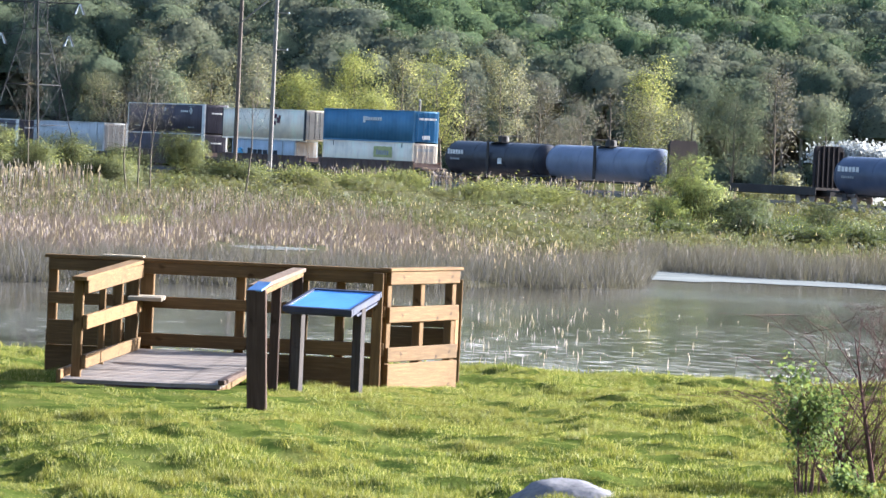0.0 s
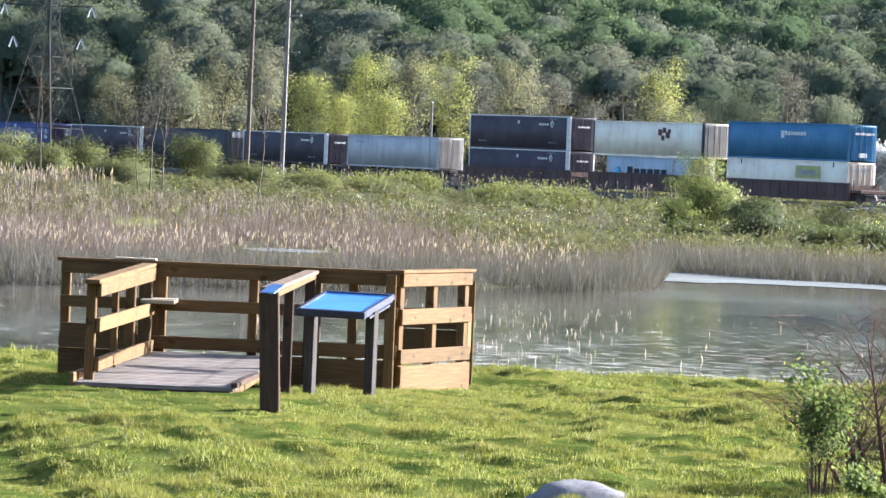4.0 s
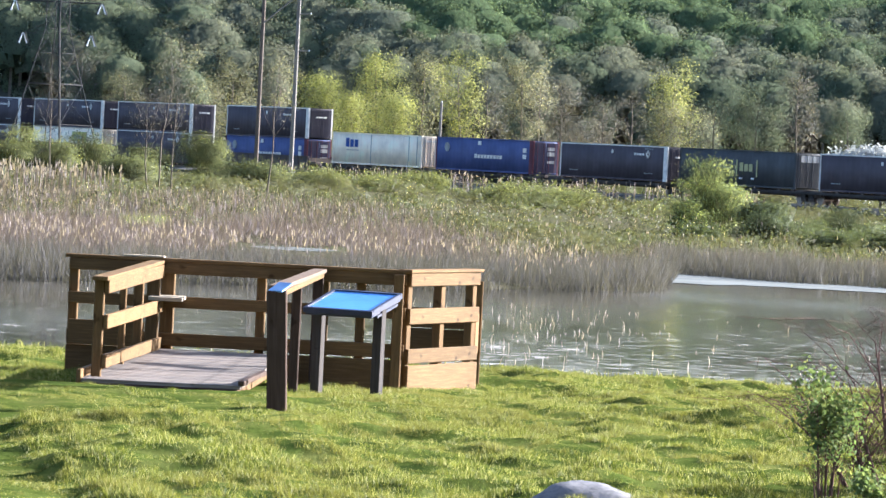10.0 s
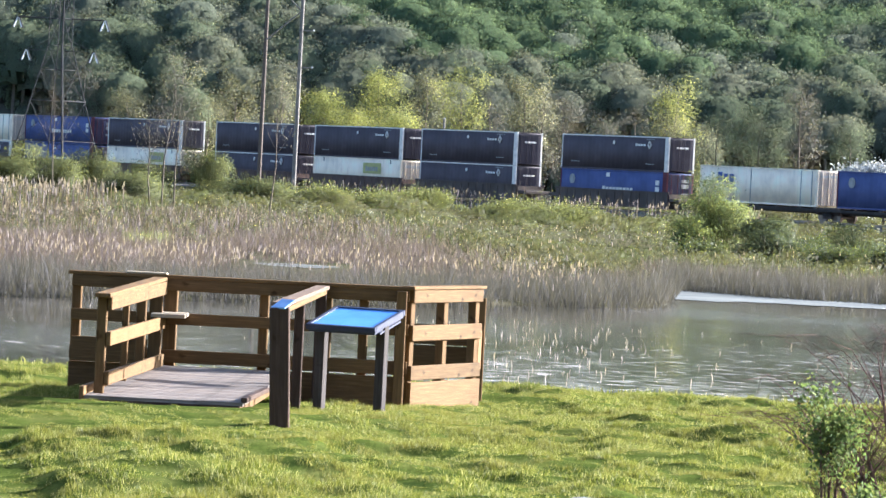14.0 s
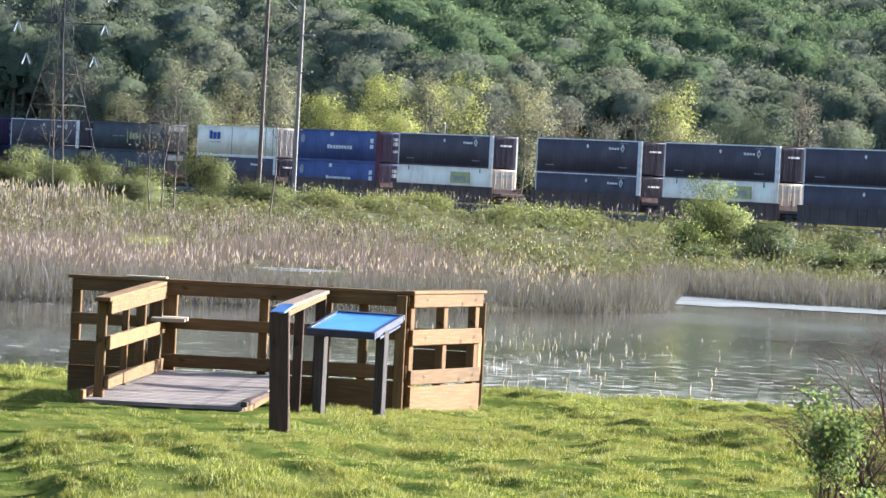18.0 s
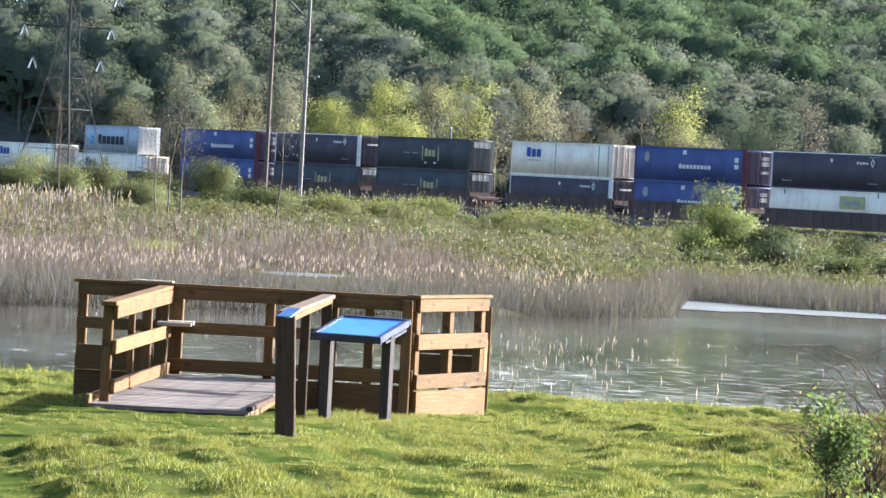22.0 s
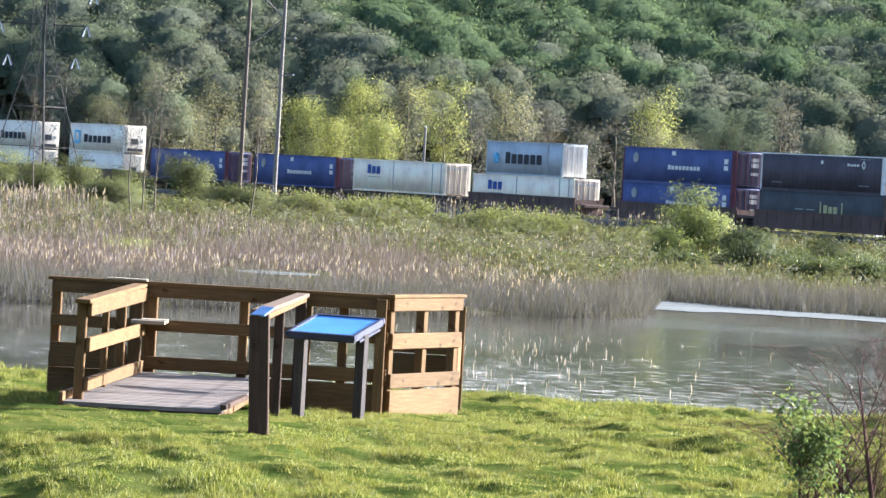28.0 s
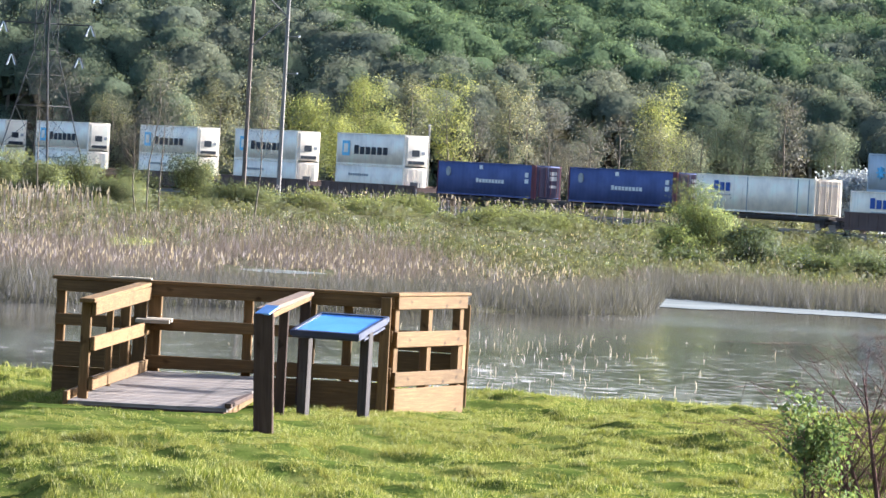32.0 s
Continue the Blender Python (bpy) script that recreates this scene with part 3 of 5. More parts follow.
def shell(L, W, H, period, depth):
    """A corrugated box body, long side folded."""
    n = max(8, int(L / period))
    xs, ys = [], []
    for i in range(n):
        x = L * i / n
        s = L / n
        xs += [x, x + s * 0.3, x + s * 0.5, x + s * 0.8]
        ys += [depth, depth, 0.0, 0.0]
    xs.append(L)
    ys.append(depth)
    k = len(xs)
    xs, ys = np.array(xs), np.array(ys)
    V = np.concatenate([np.stack([xs, ys, 0 * xs + z], 1) for z in (0.1, H - 0.08)] +
                       [np.stack([xs, W - ys, 0 * xs + z], 1) for z in (0.1, H - 0.08)])
    i = np.arange(k - 1)
    F = [np.stack([i, i + 1, i + 1 + k, i + k], 1), np.stack([i + 1 + 2 * k, i + 2 * k, i + 3 * k, i + 1 + 3 * k], 1),
         np.stack([i + k, i + 1 + k, i + 1 + 3 * k, i + 3 * k], 1), np.stack([i + 1, i, i + 2 * k, i + 1 + 2 * k], 1),
         np.array([[0, k, 3 * k, 2 * k], [k - 1, 3 * k - 1, 4 * k - 1, 2 * k - 1]])]
    return V, np.concatenate(F)


def container(kind):
    """A freight container of one of the kinds in the train: corner at the origin, long side along x."""
    if kind in DONE:
        return copy_thing(DONE[kind], Matrix())
    L, W, H = (12.19, 2.44, 2.9) if kind in ("star40", "reefer", "reefer_low") else (16.15, 2.59, 2.9)
    if kind == "star40_low":
        L, W, H = 12.19, 2.44, 2.66
    look_ = {
        "navy": ("dark navy steel container with white corner posts", M_NAVY, M_NAVYD, M_MARK, M_NAVY),
        "blue": ("royal blue steel container with red end posts", M_BLUE, M_PURPLE, M_RED, M_BLUE),
        "green": ("dark teal-green steel container with yellow emblem", M_GREEN, M_GREEN, M_GREEN, M_GREEN),
        "white": ("white steel container with blue emblem, streaked", M_WHITE, M_WHITED, M_WHITE, M_WHITE),
        "lime": ("white steel container with lime patch", M_WHITE, M_WHITED, M_WHITE, M_WHITE),
        "plain": ("pale blue-grey steel container, rust streaked", M_PALEBL, M_WHITED, M_PALEBL, M_PALEBL),
        "maroon": ("off-white steel container with dark round emblem", M_WHITE, M_WHITED, M_MARKD, M_WHITE),
        "cyan": ("bright blue steel container with white marks", M_TEAL, M_TEALD, M_TEAL, M_TEAL),
        "star40": ("grey-blue forty-foot container with pale star emblem", M_GREYBL, M_PALEBL, M_GREYBL, M_GREYBL),
        "star40_low": ("grey-blue forty-foot container with pale star emblem", M_GREYBL, M_WHITED, M_GREYBL, M_GREYBL),
        "reefer": ("white refrigerated container with cooling unit in its end", M_REEFER, M_REEFER, M_REEFER, M_REEFER),
        "reefer_low": ("white refrigerated container, plain side", M_REEFER, M_REEFER, M_REEFER, M_REEFER),
    }[kind]
    label, side, door, post, top = look_
    c = thing("freight_container", label, "container", "containers on the train")
    V, F = shell(L, W, H, 0.62 if L > 13 else 0.4, 0.014 if L > 13 else 0.02)
    part("body", mesh_of("body", V, F, side), None, c)
    rail_m = M_MARK if kind == "navy" else top
    for y in (-0.02, W - 0.06):
        part("top_rail", box(0, L, y, y + 0.08, H - 0.1, H, 0.01), rail_m, c)
        part("bottom_rail", box(0, L, y, y + 0.08, 0.0, 0.14, 0.01), side, c)
    part("roof", box(0.05, L - 0.05, 0.05, W - 0.05, H - 0.05, H - 0.01), top, c)
    wide = 0.5 if kind == "navy" else 0.22
    for x0, x1, y0 in ((0.0, 0.14, -0.025), (0.0, 0.14, W - 0.12), (L - wide, L + 0.02, -0.025), (L - 0.14, L + 0.02, W - 0.13)):
        part("corner_post", box(x0, x1, y0, y0 + 0.15, 0.0, H, 0.012), post, c)
    for y0, y1 in ((0.15, W / 2 - 0.02), (W / 2 + 0.02, W - 0.15)):
        d = part("door", box(L, L + 0.045, y0, y1, 0.14, H - 0.12, 0.008), door, c)
        for y in (y0 + 0.25, y1 - 0.25):
            part("lock_rod", cyl((L + 0.07, y, 0.16), (L + 0.07, y, H - 0.14), 0.022, 0.022, 6), post if kind != "navy" else M_NAVY, d)
    if kind == "navy":
        word(c, L * 0.70, L * 0.80, H * 0.72, H * 0.79, 4, M_MARK)
        bm = bmesh.new()
        for a, b in (((0, 0.3), (0.22, 0)), ((0.22, 0), (0, -0.3)), ((0, -0.3), (-0.22, 0)), ((-0.22, 0), (0, 0.3))):
            cyl((L * 0.83 + a[0], -0.06, H * 0.76 + a[1]), (L * 0.83 + b[0], -0.06, H * 0.76 + b[1]), 0.06, 0.06, 5, bm)
        part("emblem", bm, M_MARK, c)
        disc(c, L * 0.5, H * 0.8, 0.16, M_MARK, "marking")
        word(c, L * 0.8, L * 0.88, H * 0.9, H * 0.93, 5, M_GREYM)
        word(c, L * 0.1, L * 0.18, H * 0.2, H * 0.23, 4, M_GREYM)
        word(c, L * 0.8, L * 0.88, H * 0.2, H * 0.23, 4, M_GREYM)
        door_word(c, L, W * 0.3, W * 0.75, H * 0.68, H * 0.73, M_MARK)
    elif kind == "blue":
        disc(c, L * 0.12, H * 0.7, 0.42, M_GREYM)
        word(c, L * 0.41, L * 0.7, H * 0.4, H * 0.53, 9, M_MARK)
        patch(c, L * 0.44, L * 0.475, H * 0.8, H * 0.92, M_MARK)
        patch(c, L * 0.9, L * 0.935, H * 0.62, H * 0.76, M_MARK)
        patch(c, L * 0.9, L * 0.935, H * 0.44, H * 0.57, M_MARK)
        for z0, z1 in ((0.72, 0.82), (0.56, 0.68), (0.34, 0.42)):
            door_word(c, L, W * 0.55, W * 0.85, H * z0, H * z1, M_GREYM)
        patch(c, L * 0.965, L * 1.0, 0.0, H, M_RED, -0.045, "corner_band")
    elif kind == "green":
        word(c, L * 0.53, L * 0.65, H * 0.42, H * 0.66, 3, M_MARKY)
        for x in (0.5, 0.672):
            patch(c, L * x, L * x + 0.16, H * 0.28, H * 0.74, M_MARKY, name="bracket")
        word(c, L * 0.3, L * 0.48, H * 0.5, H * 0.53, 2, M_GREYM, name="stripe")
        word(c, L * 0.53, L * 0.56, H * 0.2, H * 0.25, 2, M_MARK)
        word(c, L * 0.63, L * 0.66, H * 0.2, H * 0.25, 2, M_MARK)
        door_word(c, L, W * 0.15, W * 0.85, H * 0.74, H * 0.92, M_GREYM)
    elif kind == "white":
        word(c, L * 0.16, L * 0.31, H * 0.55, H * 0.83, 3, M_MARKB)
        word(c, L * 0.17, L * 0.31, H * 0.44, H * 0.47, 7, M_GREYM)
        door_word(c, L, W * 0.1, W * 0.9, H * 0.8, H * 0.86, M_GREYM)
        for x in (0.44, 0.86, 0.95):
            patch(c, L * x, L * x + 0.1, 0.1, H - 0.1, M_GREYM, -0.035, "side_post")
    elif kind == "lime":
        patch(c, L * 0.58, L * 0.78, H * 0.52, H * 0.86, M_MARKG)
        text(c, "Intermodal", L * 0.575, L * 0.785, H * 0.27, M_MARKD)
        word(c, L * 0.61, L * 0.75, H * 0.6, H * 0.76, 6, M_GREYM, -0.075)
        door_word(c, L, W * 0.15, W * 0.8, H * 0.74, H * 0.84, M_GREYM)
        for x in (0.12, 0.88):
            patch(c, L * x, L * x + 0.1, H - 0.45, H - 0.05, M_MARKD, -0.035, "lifting_pocket")
    elif kind == "plain":
        word(c, L * 0.1, L * 0.2, H * 0.76, H * 0.8, 5, M_GREYM)
        patch(c, L * 0.9, L * 0.91, 0.1, H - 0.1, M_GREYM, -0.035, "side_post")
    elif kind == "maroon":
        bm = bmesh.new()
        for i, (x, z, s) in enumerate(((0.6, 0.62, 0.5), (0.64, 0.7, 0.42), (0.67, 0.55, 0.5), (0.63, 0.48, 0.4), (0.69, 0.7, 0.3))):
            box(L * x, L * x + s, -0.06 - i * 0.004, -0.04, H * z, H * z + s, bm=bm)
        part("emblem", bm, M_MARKR, c)
    elif kind == "cyan":
        word(c, L * 0.48, L * 0.66, H * 0.66, H * 0.78, 7, M_MARK)
        patch(c, L * 0.45, L * 0.475, H * 0.58, H * 0.78, M_MARK)
        door_word(c, L, W * 0.2, W * 0.9, H * 0.72, H * 0.78, M_MARK)
        door_word(c, L, W * 0.35, W * 0.65, H * 0.12, H * 0.24, M_MARK)
    elif kind.startswith("star40"):
        bm = bmesh.new()
        for i in range(4):
            a = i * math.pi / 4
            v = Vector((math.cos(a), 0, math.sin(a))) * 0.48
            p = Vector((L * 0.14, -0.07, H * 0.5))
            cyl(p - v, p + v, 0.09, 0.09, 5, bm)
        part("emblem", bm, M_MARKC, c)
        word(c, L * 0.26, L * 0.75, H * 0.34, H * 0.68, 6, M_MARKD)
        patch(c, L * 0.8, L * 0.815, 0.1, H - 0.1, M_GREYM, -0.035, "side_post")
    elif kind == "reefer":
        patch(c, L * 0.09, L * 0.2, H * 0.28, H * 0.75, M_MARKC)
        patch(c, L * 0.115, L * 0.175, H * 0.38, H * 0.66, M_REEFER, -0.075, "emblem")
        word(c, L * 0.27, L * 0.78, H * 0.34, H * 0.62, 6, M_MARKD)
        u = part("cooling_unit", box(L + 0.05, L + 0.12, W * 0.1, W * 0.9, H * 0.08, H * 0.92, 0.02), M_REEFER, c)
        part("fan_grille", box(L + 0.12, L + 0.15, W * 0.3, W * 0.62, H * 0.34, H * 0.54), M_MARKD, u)
        part("control_box", box(L + 0.12, L + 0.15, W * 0.72, W * 0.86, H * 0.4, H * 0.5), M_GREYM, u)
        part("grille", box(L + 0.12, L + 0.15, W * 0.15, W * 0.85, H * 0.1, H * 0.2), M_MARKD, u)
    elif kind == "reefer_low":
        word(c, L * 0.2, L * 0.5, H * 0.66, H * 0.74, 9, M_GREYM)
        part("fan_grille", box(L + 0.05, L + 0.09, W * 0.3, W * 0.62, H * 0.34, H * 0.54), M_MARKD, c)
    DONE[kind] = c
    return c


def bogie(parent, x):
    """A two-axle freight bogie under a car: frames, springs, wheels."""
    b = part("bogie", box(x - 0.3, x + 0.3, 0.2, 2.4, 0.45, 0.8, 0.03), M_BLACK, parent)
    for y in (0.28, 2.2):
        bm = box(x - 1.3, x + 1.3, y, y + 0.14, 0.55, 0.78, 0.03)
        box(x - 0.35, x + 0.35, y - 0.02, y + 0.16, 0.25, 0.55, 0.02, bm)
        part("side_frame", bm, M_OLDCAR, b)
    for dx in (-0.88, 0.88):
        bm = cyl((x + dx, 0.5, 0.42), (x + dx, 2.1, 0.42), 0.08, 0.08, 8)
        for y in (0.51, 1.95):
            cyl((x + dx, y, 0.42), (x + dx, y + 0.13, 0.42), 0.42, 0.42, 20, bm)
        part("wheelset", bm, M_RAIL, b, "steel wheelset")


def well_car(colour, ends):
    """One unit of a double-stack car: deep well with ribbed sides between two end decks."""
    key = ("well", colour, ends)
    if key in DONE:
        return copy_thing(DONE[key], Matrix())
    m = M_RUST if colour == "brown" else M_OLDCAR
    c = thing("well_car", ("rusty brown" if colour == "brown" else "dull grey-brown") + " steel well car with ribbed sides", "railway car", "cars of the train")
    for y in (-0.16, 2.69):
        s = part("well_side", box(-0.4, 16.55, y, y + 0.06, 0.3, 1.58), m, c)
        part("top_sill", box(-0.5, 16.65, y - 0.03, y + 0.1, 1.5, 1.64, 0.01), m, s)
        part("bottom_sill", box(-0.5, 16.65, y - 0.03, y + 0.1, 0.24, 0.42, 0.01), m, s)
        for i in range(14):
            x = 0.1 + i * 1.22
            part("rib", box(x, x + 0.1, y - 0.04, y + 0.09, 0.42, 1.5), m, s)
    part("well_floor", box(-0.3, 16.45, -0.1, 2.7, 0.26, 0.33), m, c)
    for x0, x1 in ((-1.8, -0.4), (16.55, 17.9)):
        e = part("end_deck", box(x0, x1, 0.0, 2.6, 0.86, 1.12, 0.03), m, c)
        part("bulkhead", box(-0.46 if x0 < 0 else 16.55, -0.4 if x0 < 0 else 16.61, 0.0, 2.6, 0.3, 1.5), m, e)
        for y in (0.15, 2.4):
            part("grab_rail", cyl((x0 + 0.2, y, 1.12), (x0 + 0.2, y, 1.9), 0.03, 0.03, 6), m, e)
    bogie(c, -1.75)
    if ends:
        bogie(c, 17.9)
    DONE[key] = c
    return c


def spine_car():
    """One unit of a spine car: a central beam with outriggers that carry a single container."""
    if "spine" in DONE:
        return copy_thing(DONE["spine"], Matrix())
    c = thing("spine_car", "black steel spine car with outrigger arms", "railway car", "cars of the train")
    part("spine", box(-1.6, 17.8, 0.95, 1.65, 0.6, 1.08, 0.03), M_BLACK, c)
    for x in (0.2, 2.3, 5.5, 8.0, 10.6, 13.8, 15.7):
        part("outrigger", box(x, x + 0.35, -0.05, 2.64, 0.86, 1.11, 0.02), M_OLDCAR, c)
    for y in (-0.12, 2.6):
        part("side_walk", box(-1.6, 17.8, y, y + 0.1, 0.78, 0.98, 0.01), M_BLACK, c)
    for x0, x1 in ((-1.9, -0.1), (16.3, 18.0)):
        part("end_deck", box(x0, x1, 0.1, 2.5, 0.88, 1.12, 0.02), M_OLDCAR, c)
    bogie(c, -1.3)
    bogie(c, 17.0)
    DONE["spine"] = c
    return c


def tank_car(name, label, m, L, marks):
    """A tank car: long drum with domed ends, top fittings, walkway, sill and bogies."""
    c = thing("tank_car", label, "railway car", "cars of the train")
    R, zc, yc = 1.48, 2.2, 1.3
    prof = [(0.0, 0.05), (0.06, 0.7), (0.2, 1.1), (0.42, 1.36), (0.75, R)]
    ring = prof + [(L * k / 8, R) for k in range(1, 8)] + [(L - x, r) for x, r in reversed(prof)]
    n = 36
    a = np.arange(n) * 2 * np.pi / n
    V = np.concatenate([np.stack([a * 0 + x, yc + r * np.cos(a), zc + r * np.sin(a)], 1) for x, r in ring])
    F = np.array([(i * n + k, (i + 1) * n + k, (i + 1) * n + (k + 1) % n, i * n + (k + 1) % n) for i in range(len(ring) - 1) for k in range(n)])
    me = mesh_of("tank", V, F, m)
    me.polygons.foreach_set("use_smooth", np.ones(len(F), bool))
    part("tank", me, None, c)
    for x in (0.75, L * 0.33, L * 0.66, L - 0.75):
        part("band", cyl((x - 0.05, yc, zc), (x + 0.05, yc, zc), R + 0.02, R + 0.02, 36), m, c)
    d = part("dome_housing", cyl((L / 2, yc, zc + R - 0.1), (L / 2, yc, zc + R + 0.5), 0.5, 0.48, 16), M_BLACK, c)
    part("dome_lid", cyl((L / 2, yc, zc + R + 0.5), (L / 2, yc, zc + R + 0.6), 0.4, 0.3, 16), M_BLACK, d)
    part("platform", box(L / 2 - 1.3, L / 2 + 1.3, yc - 1.0, yc + 1.0, zc + R - 0.02, zc + R + 0.05), M_BLACK, c)
    for x in (L / 2 - 1.25, L / 2 + 1.25):
        bm = cyl((x, yc - 0.95, zc + R), (x, yc - 0.95, zc + R + 0.55), 0.03, 0.03, 6)
        cyl((x, yc + 0.95, zc + R), (x, yc + 0.95, zc + R + 0.55), 0.03, 0.03, 6, bm)
        cyl((x, yc - 0.95, zc + R + 0.55), (x, yc + 0.95, zc + R + 0.55), 0.03, 0.03, 6, bm)
        part("railing", bm, M_BLACK, c)
    part("ladder", box(L / 2 - 0.2, L / 2 + 0.2, yc - R - 0.12, yc - R - 0.08, 0.9, zc + R), M_BLACK, c)
    part("centre_sill", box(-0.6, L + 0.6, 0.95, 1.65, 0.62, 0.95, 0.02), M_BLACK, c)
    for x in (-0.5, L - 1.1):
        part("end_deck", box(x, x + 1.6, 0.05, 2.55, 0.85, 1.0, 0.02), M_BLACK, c)
    bogie(c, 1.5)
    bogie(c, L - 1.5)
    if marks:
        word(c, L * 0.07, L * 0.24, zc + 0.3, zc + 0.75, 6, M_MARK, yc - R - 0.05)
        word(c, L * 0.1, L * 0.2, zc - 0.2, zc + 0.0, 6, M_GREYM, yc - R - 0.05)
        patch(c, L * 0.6, L * 0.64, zc - 0.4, zc + 0.1, M_MARK, yc - R - 0.05)
    return c


def slab(x0, x1, w, z0, z1, r):
    """An upright plate across the car, from x0 to x1, with its two top corners rounded."""
    arc = [(math.cos(a) * r, math.sin(a) * r) for a in (radians(q) for q in range(0, 91, 15))]
    edge = [(0, z0), (w, z0)] + [(w - r + p, z1 - r + q) for p, q in arc] + [(r - p, z1 - r + q) for p, q in reversed(arc)]
    bm = bmesh.new()
    ring = [[bm.verts.new((x, y, z)) for y, z in edge] for x in (x0, x1)]
    bm.faces.new(ring[1])
    bm.faces.new(ring[0][::-1])
    for k in range(len(edge)):
        q = (k + 1) % len(edge)
        bm.faces.new((ring[0][k], ring[0][q], ring[1][q], ring[1][k]))
    return bm


def bulkhead_flat():
    c = thing("bulkhead_flat_car", "empty brown bulkhead flat car", "railway car", "cars of the train")
    L = 20.6
    part("deck", box(0, L, 0, 2.75, 0.95, 1.16, 0.02), M_OLDCAR, c)
    for y in (-0.03, 2.7):
        part("side_sill", box(0, L, y, y + 0.09, 0.55, 1.18, 0.01), M_BLACK, c)
    part("centre_sill", box(-0.6, L + 0.6, 1.0, 1.7, 0.5, 0.95), M_BLACK, c)
    for x in (0.0, L - 0.5):
        face = x + 0.2 if x < 1 else x
        b = part("bulkhead", slab(face, face + 0.3, 2.75, 1.16, 4.42, 0.42), M_BULK, c, "dark brown end wall with rounded top corners")
        out = x if x < 1 else x + 0.3
        for i in range(6):
            y = 0.12 + i * 0.478
            part("stiffener", box(out, out + 0.2, y, y + 0.12, 1.16, 4.02 if i in (0, 5) else 4.36), M_BULK, b)
    bogie(c, 2.0)
    bogie(c, L - 2.0)
    return c


def build_train():
    def put(ob, l, z):
        MOVERS.append((ob, l, z))
    put(tank_car("navy", "dark navy tank car with white marks", M_TANKD, 16.2, True), 61.4, RAIL)
    put(bulkhead_flat(), 38.9, RAIL)
    put(tank_car("grey", "blue-grey tank car, smooth and dull", M_TANKG, 16.4, False), 20.6, RAIL)
    put(tank_car("black", "black tank car with white marks", M_TANKB, 15.6, True), 4.2, RAIL)
    stacks = [(-17.2, "cyan", "lime"), (-36.8, "maroon", "star40_low"), (-56.6, "navy", "navy"), (-195.3, "navy", "blue"),
              (-218.7, "navy", "navy"), (-238.2, "navy", "lime"), (-257.8, "navy", "navy"), (-281.2, "navy", "lime"),
              (-300.8, "blue", "blue"), (-320.2, "white", "navy"), (-343.4, "green", "green"), (-362.8, "navy", "green"),
              (-382.4, "blue", "blue"), (-405.8, "star40", "white")]
    stacks += [(l, "reefer", "reefer_low") for l in (-485.0, -504.7, -524.6, -548.3, -568.0)]
    singles = [(-77.9, "plain"), (-97.9, "navy"), (-117.2, "green"), (-135.2, "navy"), (-155.7, "blue"), (-174.4, "white"),
               (-426.6, "white"), (-445.5, "blue"), (-466.9, "blue")]
    for i, (l, up, low) in enumerate(stacks):
        forty = low in ("reefer_low",)
        put(well_car("brown" if l < -230 or l > -60 else "dull", i % 3 == 0), l - (1.9 if forty else 0), RAIL)
        lh = 2.66 if low == "star40_low" else 2.9
        put(container(low), l + (2.2 if low == "star40_low" else 0), 1.57)
        put(container(up), l + (2.0 if up == "star40" else 0), 1.57 + lh + 0.01)
    for l, k in singles:
        put(spine_car(), l, RAIL)
        put(container(k), l, 2.33)


def travel(t):
    """How far the train has run by t: it slows gently."""
    return 15.92593 * t - 0.0433110 * t * t + 0.0000996 * t ** 3


def motions():
    times = [0, 1] + list(range(2, 31, 2)) + [31, 32]
    for ob, l, z in MOVERS:
        walk(ob, [(t, line_pose(l + travel(t), z)) for t in times])

# ---- lookout platform, sign, posts ----


def plank(parent, name, p, q, z0, z1, thick, material, side=0.0, label="", bev=0.006, fall=0.0):
    """A board from plan point p to q between two heights; side shifts it to the left of its run, fall lowers its far end."""
    p, q = Vector((*p, 0)), Vector((*q, 0))
    d = q - p
    n = Vector((-d.y, d.x, 0)).normalized() * side
    L = d.length
    ob = part(name, box(-L / 2, L / 2, -thick / 2, thick / 2, 0, z1 - z0, bev), material, parent, label)
    c = (p + q) / 2 + n - parent.location
    ob.matrix_basis = pose(c.x, c.y, z0 - parent.location.z, 0, math.degrees(math.asin(fall / L)), math.degrees(math.atan2(d.y, d.x)))
    return ob


def post(parent, x, y, z0, z1, w, material, name="post", bev=0.008, turn=0.0):
    ob = part(name, box(-(z1 - z0) / 2, (z1 - z0) / 2, -w / 2, w / 2, -w / 2, w / 2, bev), material, parent)
    c = Vector((x, y, (z0 + z1) / 2)) - parent.location
    ob.matrix_basis = pose(c.x, c.y, c.z, turn, -90, 0)
    return ob


DECK = 1.9
TOP = 2.752


